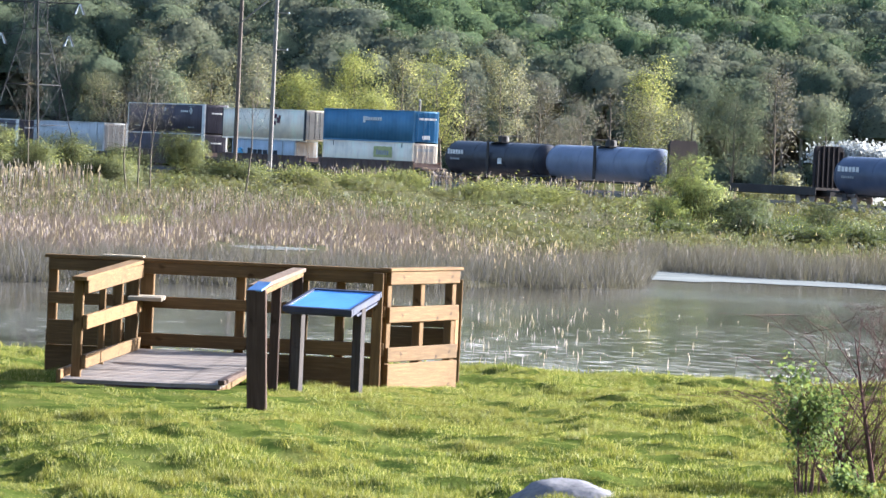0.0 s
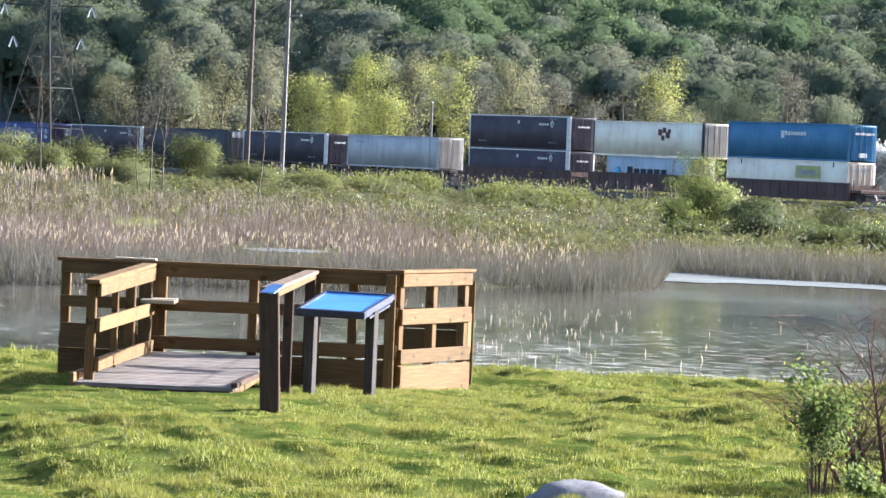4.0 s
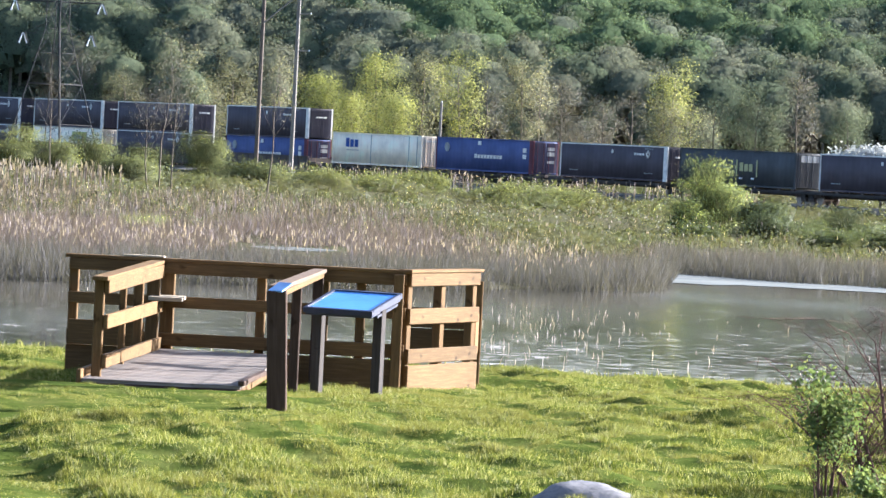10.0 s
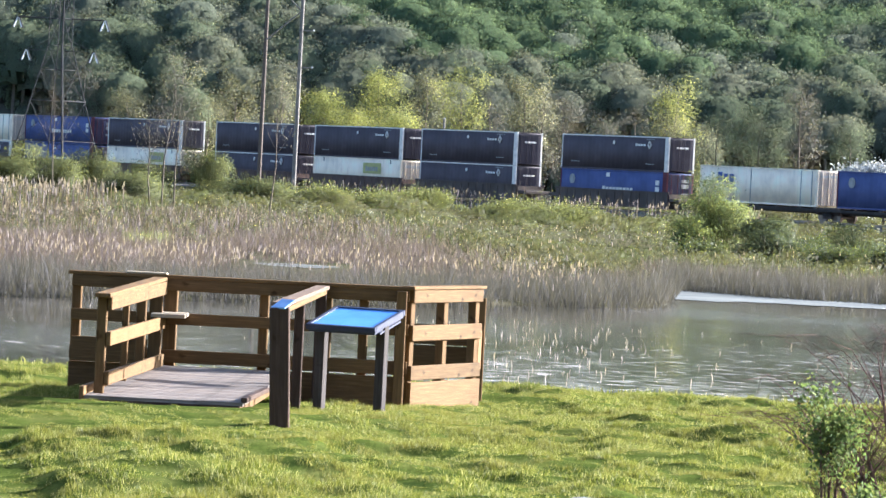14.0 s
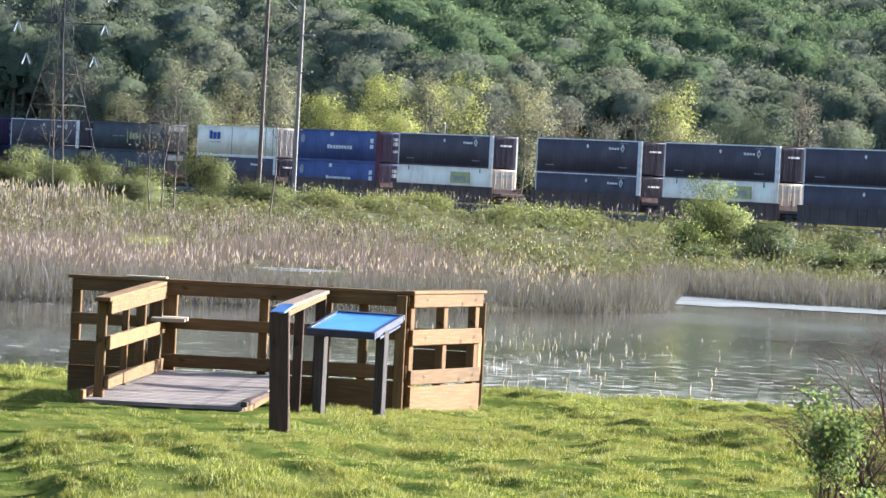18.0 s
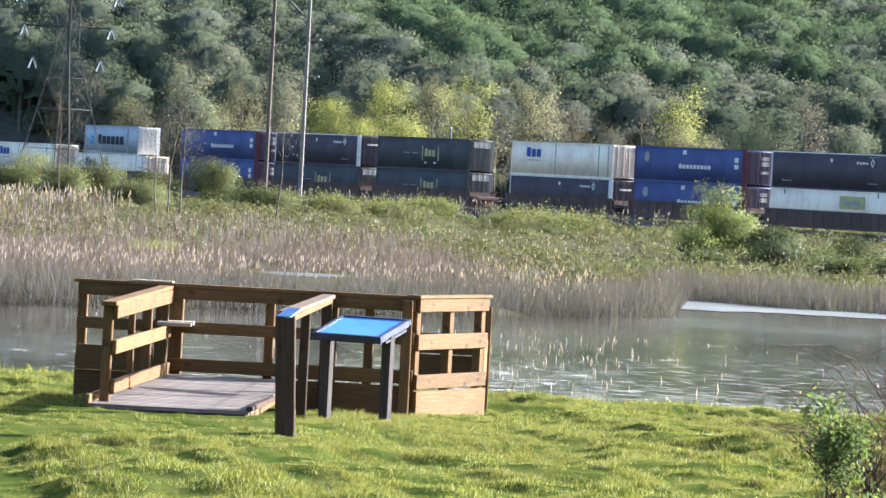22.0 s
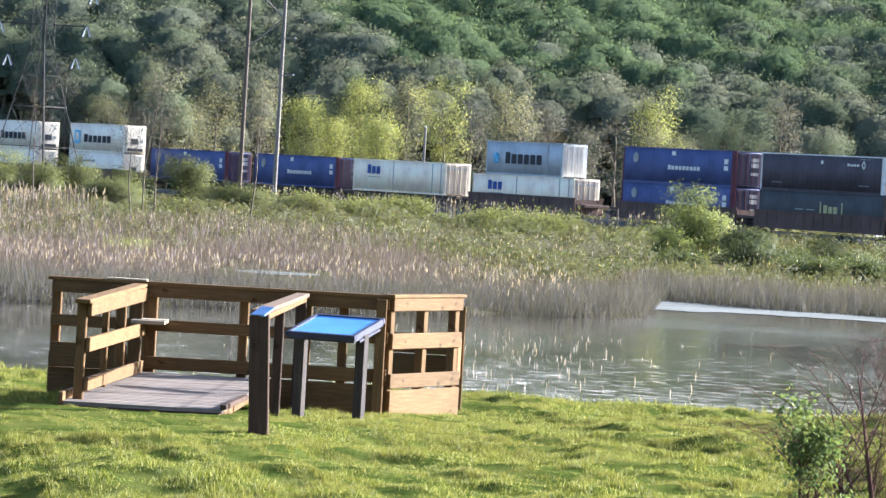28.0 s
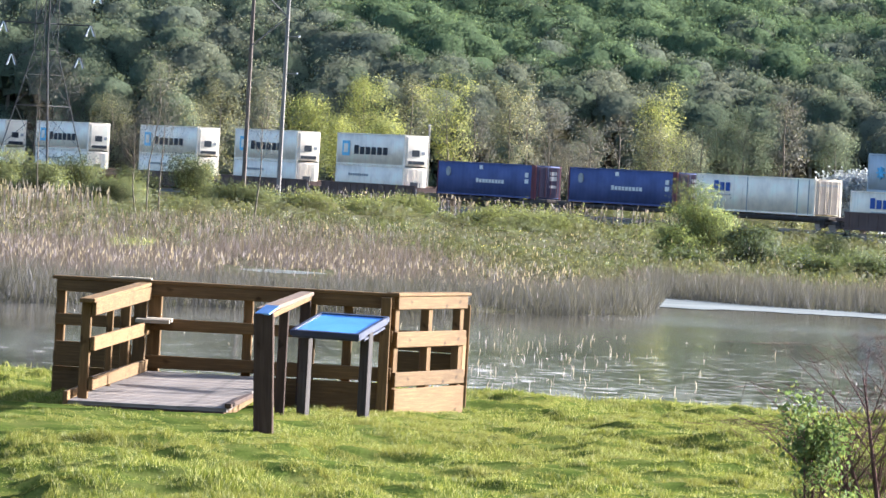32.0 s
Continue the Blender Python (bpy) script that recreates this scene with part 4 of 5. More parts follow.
def build_platform():
    pl = thing("lookout_platform", "brown-stained timber lookout platform with plank railings and weathered deck", "platform")
    pl.location = (-1.9, 38.0, 1.62)
    Y0 = 40.7
    # long railing across the water side
    a, b = (-3.46, Y0), (-0.25, Y0)
    for z0, z1 in ((2.61, TOP - 0.03), (2.29, 2.4), (1.925, 2.05)):
        plank(pl, "rail_board", a, b, z0, z1, 0.038, M_STAIN, -0.06)
    plank(pl, "rail_cap", (-3.5, Y0), (-0.22, Y0), TOP - 0.03, TOP + 0.005, 0.15, M_STAIN, -0.01)
    for x in (-3.415, -2.52, -1.63, -1.05, -0.68, -0.32):
        post(pl, x, Y0 + 0.03, 1.5, TOP - 0.03, 0.09 if x not in (-2.52, -1.05) else 0.13, M_STAIN)
    plank(pl, "skirt_board", (-3.46, Y0), (-2.66, Y0), 1.56, 1.9, 0.04, M_STAIN, -0.062)
    plank(pl, "skirt_board", (-3.44, Y0 - 0.1), (-2.72, Y0 - 0.1), 1.905, 2.14, 0.04, M_STAIN, 0)
    plank(pl, "skirt_board", (-1.4, Y0), (-0.27, Y0), 1.56, 1.9, 0.04, M_STAIN, -0.098)
    plank(pl, "kick_board", (-1.4, Y0), (-0.27, Y0), 1.915, 2.045, 0.04, M_STAIN, -0.062)
    post(pl, -0.325, Y0 - 0.125, 1.52, TOP - 0.035, 0.1, M_STAIN, "corner_post")
    # added strip for the sunlit end of the cap, not a separate board
    plank(pl, "loose_board", (-2.95, Y0), (-2.56, Y0 - 0.02), TOP + 0.005, TOP + 0.024, 0.12, M_LITB, 0.0, "short pale strip, painted sunlight on the cap end")
    # splayed end, turned to the sun
    a, b = (-0.27, Y0 - 0.03), (0.402, 42.2)
    for z0, z1 in ((2.605, TOP - 0.02), (2.242, 2.392), (1.868, 2.006)):
        plank(pl, "rail_board", a, b, z0, z1, 0.038, M_STAIN, -0.05)
    plank(pl, "rail_cap", (-0.285, Y0 - 0.06), (0.42, 42.24), TOP - 0.02, TOP + 0.012, 0.14, M_STAIN, -0.015)
    plank(pl, "skirt_board", a, b, 1.55, 1.848, 0.04, M_STAIN, -0.052)
    for s in (0.03, 0.5, 0.96):
        post(pl, a[0] + (b[0] - a[0]) * s, a[1] + (b[1] - a[1]) * s, 1.5, TOP - 0.02, 0.085, M_STAIN, turn=60)
    # return railing at the back of the splayed end
    for z0, z1 in ((2.13, 2.33), (1.9, 2.12)):
        plank(pl, "rail_board", (-0.3, 42.9), (0.46, 42.9), z0, z1, 0.038, M_STAIN)
    plank(pl, "rail_board", (0.42, 42.25), (0.46, 42.95), 1.9, 2.3, 0.038, M_STAIN)
    for x in (0.05, 0.46):
        post(pl, x, 42.95, 1.5, 2.62, 0.09, M_STAIN)
    # railing along the walkway, sunlit on its inner side
    a, b = (-2.735, 35.3), (-2.62, Y0 - 0.08)
    for z0, z1, low in ((2.582, 2.705, 0.02), (2.272, 2.39, 0.05), (1.935, 2.047, 0.08)):
        plank(pl, "rail_board", a, b, z0, z1, 0.038, M_STAIN, -0.05, fall=low)
    plank(pl, "rail_cap", (-2.735, 35.15), b, 2.7, 2.735, 0.13, M_STAIN, 0.0)
    plank(pl, "edge_board", (-2.868, 35.06), (-2.59, Y0 - 0.08), DECK - 0.06, DECK + 0.07, 0.04, M_STAIN, 0.0)
    for s, w in ((0.01, 0.082), (0.4, 0.06), (0.68, 0.09), (0.965, 0.12)):
        post(pl, a[0] + (b[0] - a[0]) * s - 0.015, a[1] + (b[1] - a[1]) * s, 1.5, 2.7, w, M_STAIN)
    part("shelf", box(-0.16, 0.16, -0.3, 0.3, -0.018, 0.018, 0.004), M_LITB, pl, "small tan shelf board, sunlight put into its pale tone").matrix_basis = pose(-2.5 + 1.9, 40.35 - 38.0, 2.39 - 1.62)
    # handrail on the other side of the walkway: a cap on few posts
    a, b = (-1.26, 35.0), (-1.08, Y0 - 0.08)
    plank(pl, "handrail_bearer", a, b, 2.65, 2.695, 0.09, M_STAIN, 0.0)
    plank(pl, "rail_cap", (-1.29, 35.2), b, 2.695, 2.732, 0.13, M_CAP, 0.0, "weathered grey cap")
    # posts darker than the other railing timber: shade put into their colour
    for s, w in ((0.06, 0.1), (0.42, 0.085), (0.97, 0.1)):
        post(pl, a[0] + (b[0] - a[0]) * s, a[1] + (b[1] - a[1]) * s, 1.5, 2.65, w, M_POSTW)
    plank(pl, "kerb", (-1.53, 35.02), (-1.42, 36.8), DECK, DECK + 0.04, 0.055, M_POSTW, 0.0)
    # deck boards across the walkway
    n = 40
    for i in range(n):
        y = 35.1 + i * (Y0 - 0.05 - 35.1) / n
        s = (y - 35.0) / 5.7
        xl, xr = -2.845 + 0.23 * s, -1.54 + 0.2 * s
        plank(pl, "deck_board", (xl, y), (xr, y - 0.02), DECK - 0.035, DECK + 0.002 * ((i * 7) % 3), 0.126, M_DECK, 0.0, bev=0.004)
    for x0, x1 in ((-2.78, -2.56), (-1.72, -1.5)):
        plank(pl, "joist", (x0, 35.08), (x1, Y0 - 0.1), DECK - 0.2, DECK - 0.04, 0.05, M_STAIN)
    plank(pl, "front_joist", (-2.86, 35.04), (-1.56, 35.02), DECK - 0.08, DECK - 0.03, 0.04, M_POSTW)


def build_post():
    p = thing("wayside_post", "thick dark timber post with a slanted metal plate on top, coloured by reflected sky", "post")
    p.location = (-1.175, 33.0, 1.85)
    sh = post(p, -1.16, 33.0, 1.72, 2.765, 0.152, M_POSTW, "shaft")
    sh.matrix_basis = pose(0, 0, 0, 0, -2.6, 0) @ sh.matrix_basis
    pt = part("plate", box(-0.064, 0.064, -0.084, 0.084, -0.007, 0.007, 0.003), M_PLATE, p, "metal plate with the sky's reflection in its colour")
    pt.matrix_basis = pose(-0.002, 0.0, 0.942, 22, 0, -30)


def build_sign():
    s = thing("information_sign", "slanted blue information panel in a dark frame on two dark legs", "sign")
    s.location = (-0.735, 38.3, 1.68)
    r = -25.0
    base = pose(0, 0, 0, 0, 0, r)
    tilt = base @ pose(0.0, 0.05, 0.83, 14.5, 0, 0)

    def add(name, bm, m, mm, label=""):
        o = part(name, bm, m, s, label)
        o.matrix_basis = mm
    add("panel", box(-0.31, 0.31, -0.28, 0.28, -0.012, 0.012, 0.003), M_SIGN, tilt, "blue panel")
    for x0, x1, y0, y1 in ((-0.345, 0.345, -0.315, -0.28), (-0.345, 0.345, 0.28, 0.315), (-0.345, -0.31, -0.28, 0.28), (0.31, 0.345, -0.28, 0.28)):
        add("frame_bar", box(x0, x1, y0, y1, -0.03, 0.022, 0.004), M_SIGNF, tilt)
    add("backing", box(-0.33, 0.33, -0.3, 0.3, -0.05, -0.03, 0.004), M_SIGNF, tilt)
    for x in (-0.3, 0.3):
        add("leg", box(x - 0.043, x + 0.043, -0.045, 0.045, -0.08, 0.8, 0.006), M_LEGW, base)
        add("bracket", box(x - 0.04, x + 0.04, -0.2, 0.22, -0.07, -0.05), M_SIGNF, tilt)


def build_boulder():
    bm = bmesh.new()
    bmesh.ops.create_icosphere(bm, subdivisions=4, radius=1.0)
    for v in bm.verts:
        n = noise.noise(v.co * 1.3 + Vector((3, 1, 2))) * 0.18 + noise.noise(v.co * 5) * 0.04
        v.co = Vector((v.co.x * 0.4, v.co.y * 0.38, v.co.z * 0.38)) * (1 + n)
    for f in bm.faces:
        f.smooth = True
    me = bpy.data.meshes.new("boulder")
    bm.to_mesh(me)
    bm.free()
    me.materials.append(M_STONE)
    ob = new("boulder", me)
    ob.location = (0.94, 23.6, 1.77)
    tagged(ob, "rounded grey boulder half sunk in the lawn", "rock")


# ---- plants ----


def shrub(name, label, x, y, h, spread, r0, n_limb, n_twig, leaf_m, bark_m, per, size, blur, seed, start=0.08, rise=1.3, z=None, stems=1, clear=0.0):
    """A shrub or tree: limbs as one part, leaves as another."""
    r = np.random.default_rng(seed)
    t = thing(name, label, "tree" if name.endswith("tree") else "shrub")
    t.location = (x, y, float(ground_z(x, y)) - 0.05 if z is None else z)
    ends = []
    for k in range(stems):
        o = np.zeros(3)
        if stems > 1:
            o[:2] = r.normal(size=2) * spread * 0.4
        tall = 1.0 if k == 0 else float(np.clip(1.08 - 0.62 * np.hypot(o[0], o[1]) / (spread * 0.6), 0.35, 1)) * r.uniform(0.8, 1.05)
        sg, en = limbs(r, h * tall, spread / (1 if stems == 1 else 1.6), r0, n_limb, n_twig, start, rise)
        if stems > 1:
            lean = np.array([o[0], o[1], 0]) * 0.9 / h
            fn = lambda p: p + o * 0.5 + lean * p[2]
            sg = [(fn(p), fn(q), a, b) for p, q, a, b in sg]
            en = np.array([fn(p) for p in en])
        V, F = tubes(sg, 5)
        part("trunk" if stems == 1 else "stem", mesh_of("limbs", V, F, bark_m), None, t)
        ends.append(en)
    ends = np.concatenate(ends)
    if per:
        ends = ends[ends[:, 2] > clear * h * r.uniform(0.6, 1.2, len(ends))]
        c = np.repeat(ends, per, 0)
        c = c + r.normal(size=c.shape) * blur
        c = c[c[:, 2] > 0.05]
        V, F = leaves(c, size, r)
        n = None
        if h > 1.2:
            n = 0.5 * (np.repeat(c, 4, 0) - (0, 0, h * 0.45)) / (spread, spread, h * 0.6) + r.normal(size=(len(c), 3)).repeat(4, 0) * 0.15 + (0.12, -0.25, 0.45)
        me = mesh_of("crown", V, F, leaf_m, n)
        part("crown", me, None, t)
    return t


def build_near_bushes():
    shrub("leafy_bush", "young green bush with upright stems and yellow tips", 2.42, 25.6, 0.82, 0.17, 0.009, 9, 4, M_SHRUBNEAR, M_TWIG, 6, 0.022, 0.05, 15, 0.5, 1.7, stems=12, clear=0.58)
    shrub("leafy_bush", "small green bush with upright stems", 2.62, 25.0, 0.24, 0.12, 0.006, 8, 4, M_SHRUBNEAR, M_TWIG, 4, 0.02, 0.03, 16, 0.3, 1.6, stems=6)
    shrub("bare_bush", "leafless reddish-brown bush with tangled twigs", 3.02, 26.0, 1.5, 0.95, 0.018, 13, 9, M_BUD, M_TWIG, 0, 0.02, 0.02, 13, 0.3, 1.0, stems=9)
    shrub("bare_bush", "leafless bush with thin arching twigs", 2.78, 26.4, 0.95, 0.45, 0.01, 12, 9, M_BUD, M_TWIG, 0, 0.02, 0.02, 14, 0.2, 1.2, stems=7)


def build_grass():
    r = np.random.default_rng(21)

    def sow(n, x0, x1, y0, y1, h, w, name, label):
        x, y = r.uniform(x0, x1, n), r.uniform(y0, y1, n)
        keep = ~((x > -2.86) & (x < -1.3) & (y > 34.9) & (y < 40.8))
        if x1 < 10:
            keep &= np.abs(x) < 0.107 * y + 0.35
        if x1 > 10:
            keep &= ~((np.abs(x) < 5.0) & (y > 20.5))
        x, y = x[keep], y[keep]
        tuft = 0.9 + 0.6 * lumps(x + 3, y, 0.22) + 0.55 * lumps(x, y + 5, 0.08)
        hh = h * np.clip(tuft, 0.35, 2.3) * r.uniform(0.6, 1.3, len(x))
        hh = hh * (1 - 0.5 * path_side(x, y)) * (1 - 0.3 * worn(x, y))
        V, F = blades(x, y, ground_z(x, y) - 0.01, hh, w, r.uniform(0.1, 0.85, len(x)), r, True)
        tagged(new(name, mesh_of(name, V, F, M_GRASS)), label, "grass", kind="stuff")
    sow(1700000, -5.5, 5.5, 20.5, 49.3, 0.03, 0.0058, "lawn_grass", "short uneven lawn grass in low sun")
    sow(36000, -16, 16, 4, 49.3, 0.07, 0.03, "lawn_grass", "short lawn grass around")
    n = 3500
    x, y = r.uniform(-7, 7, n), r.uniform(48.6, 50.6, n)
    V, F = blades(x, y, ground_z(x, y), r.uniform(0.04, 0.12, n), 0.012, r.uniform(0.1, 0.5, n), r)
    tagged(new("bank_grass", mesh_of("bank_grass", V, F, M_GRASS)), "longer grass along the bank", "grass", kind="stuff")


def spread_xy(r, n, y0, y1, k=0.118, extra=4):
    y = r.uniform(y0, y1, n)
    return r.uniform(-1, 1, n) * (k * y + extra), y


def build_reeds():
    r = np.random.default_rng(31)

    def stand(name, label, n, u0, u1, h0, h1, w, m, clump=0.45, lean=0.5):
        x, y = spread_xy(r, n, 95, 260)
        u = r.uniform(u0, u1, n)
        y = shore(x) + u
        d = lumps(x, y, 1.6)
        pool = (np.abs(x + 4.9) < 2.0 - (147 - y) * 0.02) & (y > 139) & (y < 152)
        keep = (d > (-1.0 if u0 > 0 else -1.9) + clump * r.random(n)) & ~pool
        if u0 > 0:
            keep &= u < 150 - 128 * np.clip((x + 3 + 4 * r.random(n)) / 8, 0, 1)
        x, y, d = x[keep], y[keep], d[keep]
        h = r.uniform(h0, h1, len(x)) * (1 + 0.12 * d + 0.2 * lumps(x + 31, y, 0.7))
        h = np.where((np.abs(x + 4.9) < 2.2) & (y > 128) & (y < 140), h * 0.55, h)
        V, F = blades(x, y, np.maximum(ground_z(x, y), -0.05) - 0.05, h, w * r.uniform(0.6, 1.5, len(x)), r.uniform(0.03, lean, len(x)), r, True)
        tagged(new(name, mesh_of(name, V, F, m)), label, "reeds", kind="stuff")
        return x, y, h
    stand("shore_reeds", "grey-brown dead reeds standing at the water's edge", 56000, -1.2, 11, 0.3, 1.0, 0.022, M_REEDG, lean=0.9)
    stand("reed_bed", "tan dead reeds of the marsh", 80000, 8, 62, 0.3, 0.8, 0.03, M_REED, 0.9, lean=0.9)
    stand("far_reeds", "patchy dry reeds farther into the marsh", 18000, 55, 150, 0.45, 0.85, 0.055, M_REED, 1.3)
    stand("green_shoots", "fresh green shoots among the reeds", 9000, 22, 150, 0.35, 0.75, 0.045, M_HERB, 1.6)
    # pale seed heads catch the sun
    n = 4300
    x, y = spread_xy(r, n, 150, 235)
    x[:1800], y[:1800] = r.uniform(-20, 5, 1800), r.uniform(127, 143, 1800)
    keep = r.random(n) < np.clip((0.9 - (x + 12) * 0.03) * np.where(y < 144, 1, 0.55) + 0.6 * lumps(x, y, 3.0), 0.06, 1)
    x, y = x[keep], y[keep]
    V, F = blades(x, y, ground_z(x, y) + r.uniform(0.35, 0.95, len(x)), r.uniform(0.1, 0.24, len(x)), 0.042, r.uniform(0, 0.5, len(x)), r)
    tagged(new("reed_heads", mesh_of("reed_heads", V, F, M_PLUME)), "pale fluffy seed heads over the reeds", "reeds", kind="stuff")
    # plumed grass on the left and along the railway
    x = np.concatenate([r.uniform(-36, -20, 500), r.uniform(-14, 24, 420)])
    w = np.concatenate([r.uniform(-165, -115, 500), r.uniform(-30, -9, 420)])
    y = DIST - x * LS / LC + w / LC * 0.62
    hh = r.uniform(0.9, 1.7, len(x))
    V, F = blades(x, y, ground_z(x, y), hh, 0.09, r.uniform(0, 0.2, len(x)), r)
    V2, F2 = blades(x, y, ground_z(x, y) + hh * 0.85, r.uniform(0.22, 0.42, len(x)), 0.085, r.uniform(0, 0.5, len(x)), r)
    tagged(new("plumed_grass", mesh_of("plumed_grass", V, F, M_REED)), "tall plumed grass in front of the railway", "reeds", kind="stuff")
    tagged(new("grass_plumes", mesh_of("grass_plumes", V2, F2, M_PLUME)), "pale plumes of the tall grass", "reeds", kind="stuff")
    n = 900
    a, q = r.uniform(0, 6.28, n), np.sqrt(r.random(n))
    x, y = -11.5 + np.cos(a) * q * 1.0, 170 + np.sin(a) * q * 4.5
    V, F = blades(x, y, ground_z(x, y), r.uniform(0.3, 0.6, n), 0.035, r.uniform(0.1, 0.6, n), r, True)
    tagged(new("green_sedge", mesh_of("green_sedge", V, F, M_WILLOW)), "patch of fresh green sedge among the reeds", "sedge", kind="stuff")
    # broken cattail stalks standing in the pond
    n = 230
    x = np.concatenate([r.normal(2.2, 1.5, 150), r.uniform(-11, 10, 80)])
    y = r.uniform(76, 110, n)
    V, F = blades(x, y, np.full(n, -0.03), r.uniform(0.06, 0.2, n), 0.022, r.uniform(0.02, 0.6, n), r)
    tagged(new("cattail_stalks", mesh_of("cattail_stalks", V, F, M_STALK)), "pale broken cattail stalks in the water", "cattails", kind="stuff")


def build_marsh_green():
    r = np.random.default_rng(41)
    n = 1500
    x, y = spread_xy(r, n, 165, 352)
    x[240:570], y[240:570] = r.uniform(1, 24, 330), r.uniform(142, 200, 330)
    x[:240], y[:240] = r.uniform(16, 50, 240), r.uniform(372, 452, 240)
    track = DIST - x * LS / LC
    keep = ((y < track - 10) | (y > track + 14)) & (r.random(n) < np.clip((y - 150) / 90 + (x > 1) * (y > shore(x) + 9), 0.1, 1)) & (y > shore(x) + 8) & (lumps(x, y, 5.0) > -2.6)
    x, y = x[keep], y[keep]
    C, N = [], []
    mound = r.random(len(x)) < np.where((y > 232) & (y < 335), 0.28, np.where(y > 365, 0.8, 0.04))
    for xx, yy, big in zip(x, y, mound):
        rad, hh, k = (r.uniform(1.3, 2.8), r.uniform(0.8, 1.4), 250) if big else (r.uniform(0.6, 1.7), r.uniform(0.35, 0.85), 115 if yy < 215 else 62)
        a, q = r.uniform(0, 6.28, k), np.sqrt(r.random(k)) * rad
        C.append(np.stack([xx + np.cos(a) * q, yy + np.sin(a) * q, np.sqrt(np.maximum(0.02, 1 - (q / rad) ** 2)) * hh * r.uniform(0.4, 1, k)], 1))
        N.append(np.stack([np.cos(a) * q / rad, np.sin(a) * q / rad, np.full(k, 0.55)], 1) + r.normal(size=(k, 3)) * 0.3)
    C = np.concatenate(C)
    C[:, 2] += ground_z(C[:, 0], C[:, 1])
    V, F = leaves(C, 0.15 * np.clip(C[:, 1] / 290, 0.5, 1.1), r)
    tagged(new("marsh_herbs", mesh_of("marsh_herbs", V, F, M_HERB, np.repeat(np.concatenate(N), 4, 0))), "green and olive herbs and low scrub of the marsh", "undergrowth", kind="stuff")
    shrub("willow_shrub", "bright yellow-green young willow", 14.5, 224, 3.8, 2.0, 0.04, 9, 5, M_WILLOW, M_BARK, 15, 0.085, 0.2, 51, 0.1, 1.5, stems=16)
    shrub("willow_shrub", "low bright green willow", 13.3, 221, 1.5, 1.2, 0.04, 8, 5, M_WILLOW, M_BARK, 20, 0.085, 0.2, 52, 0.05, 0.9, stems=7)
    shrub("willow_shrub", "low deep green willow by the marsh", 16.9, 222, 1.5, 1.7, 0.04, 9, 6, M_DEEP, M_BARK, 20, 0.085, 0.2, 53, 0.05, 0.9, stems=7)
    for i, (x, y, h, s) in enumerate(((15.6, 205, 1.3, 1.5), (18.6, 203, 1.0, 1.7), (17.3, 190, 0.8, 1.5), (21.0, 214, 1.4, 1.8), (12.2, 196, 0.7, 1.3), (20.2, 188, 0.9, 1.4))):
        shrub("marsh_shrub", "low deep green marsh shrub", x, y, h, s, 0.03, 9, 5, M_DEEP, M_BARK, 18, 0.085, 0.2, 95 + i, 0.05, 0.9, stems=6)
    for i, (x, y, h, s) in enumerate(((-17.8, 330, 3.5, 2.3), (-26.8, 332, 3.0, 2.5), (-29.5, 326, 2.2, 2.2), (-33.6, 334, 3.2, 2.3), (-22.5, 330, 2.2, 1.9),
                                      (-13.5, 322, 1.4, 2.8), (-24, 318, 1.5, 2.8),
                                      (-8, 318, 1.1, 3.0), (3, 300, 1.0, 3.0), (8, 285, 1.0, 2.8), (-1.5, 340, 1.2, 2.6), (-4.5, 330, 1.0, 2.8))):
        shrub("marsh_shrub", "rounded green marsh shrub", x, y, h, s, 0.045, 9, 5, M_SHRUB, M_BARK, 22, 0.11, 0.28, 60 + i, 0.05, 1.0, stems=7)
    for i, (x, y, h) in enumerate(((-17.1, 262, 10.4), (-16.1, 258, 7.2), (-10.5, 262, 9.6), (-24.3, 268, 8.5), (-17.9, 264, 6.0))):
        shrub("bare_tree", "slender leafless sapling in the marsh", x, y, h, 1.2, 0.055, 16, 8, M_BUD, M_BARK, 5, 0.06, 0.3, 80 + i, 0.4, 1.5)
    shrub("flowering_tree", "white flowering tree beside the railway", 38.4, 372, 4.6, 3.0, 0.12, 14, 6, M_BLOOM, M_BARK, 130, 0.17, 0.45, 90, 0.1, 0.7)
    shrub("flowering_tree", "small pale flowering shrub beside the railway", 32.2, 376, 2.2, 1.0, 0.06, 10, 5, M_PALE, M_BARK, 45, 0.13, 0.28, 91, 0.1, 0.7)


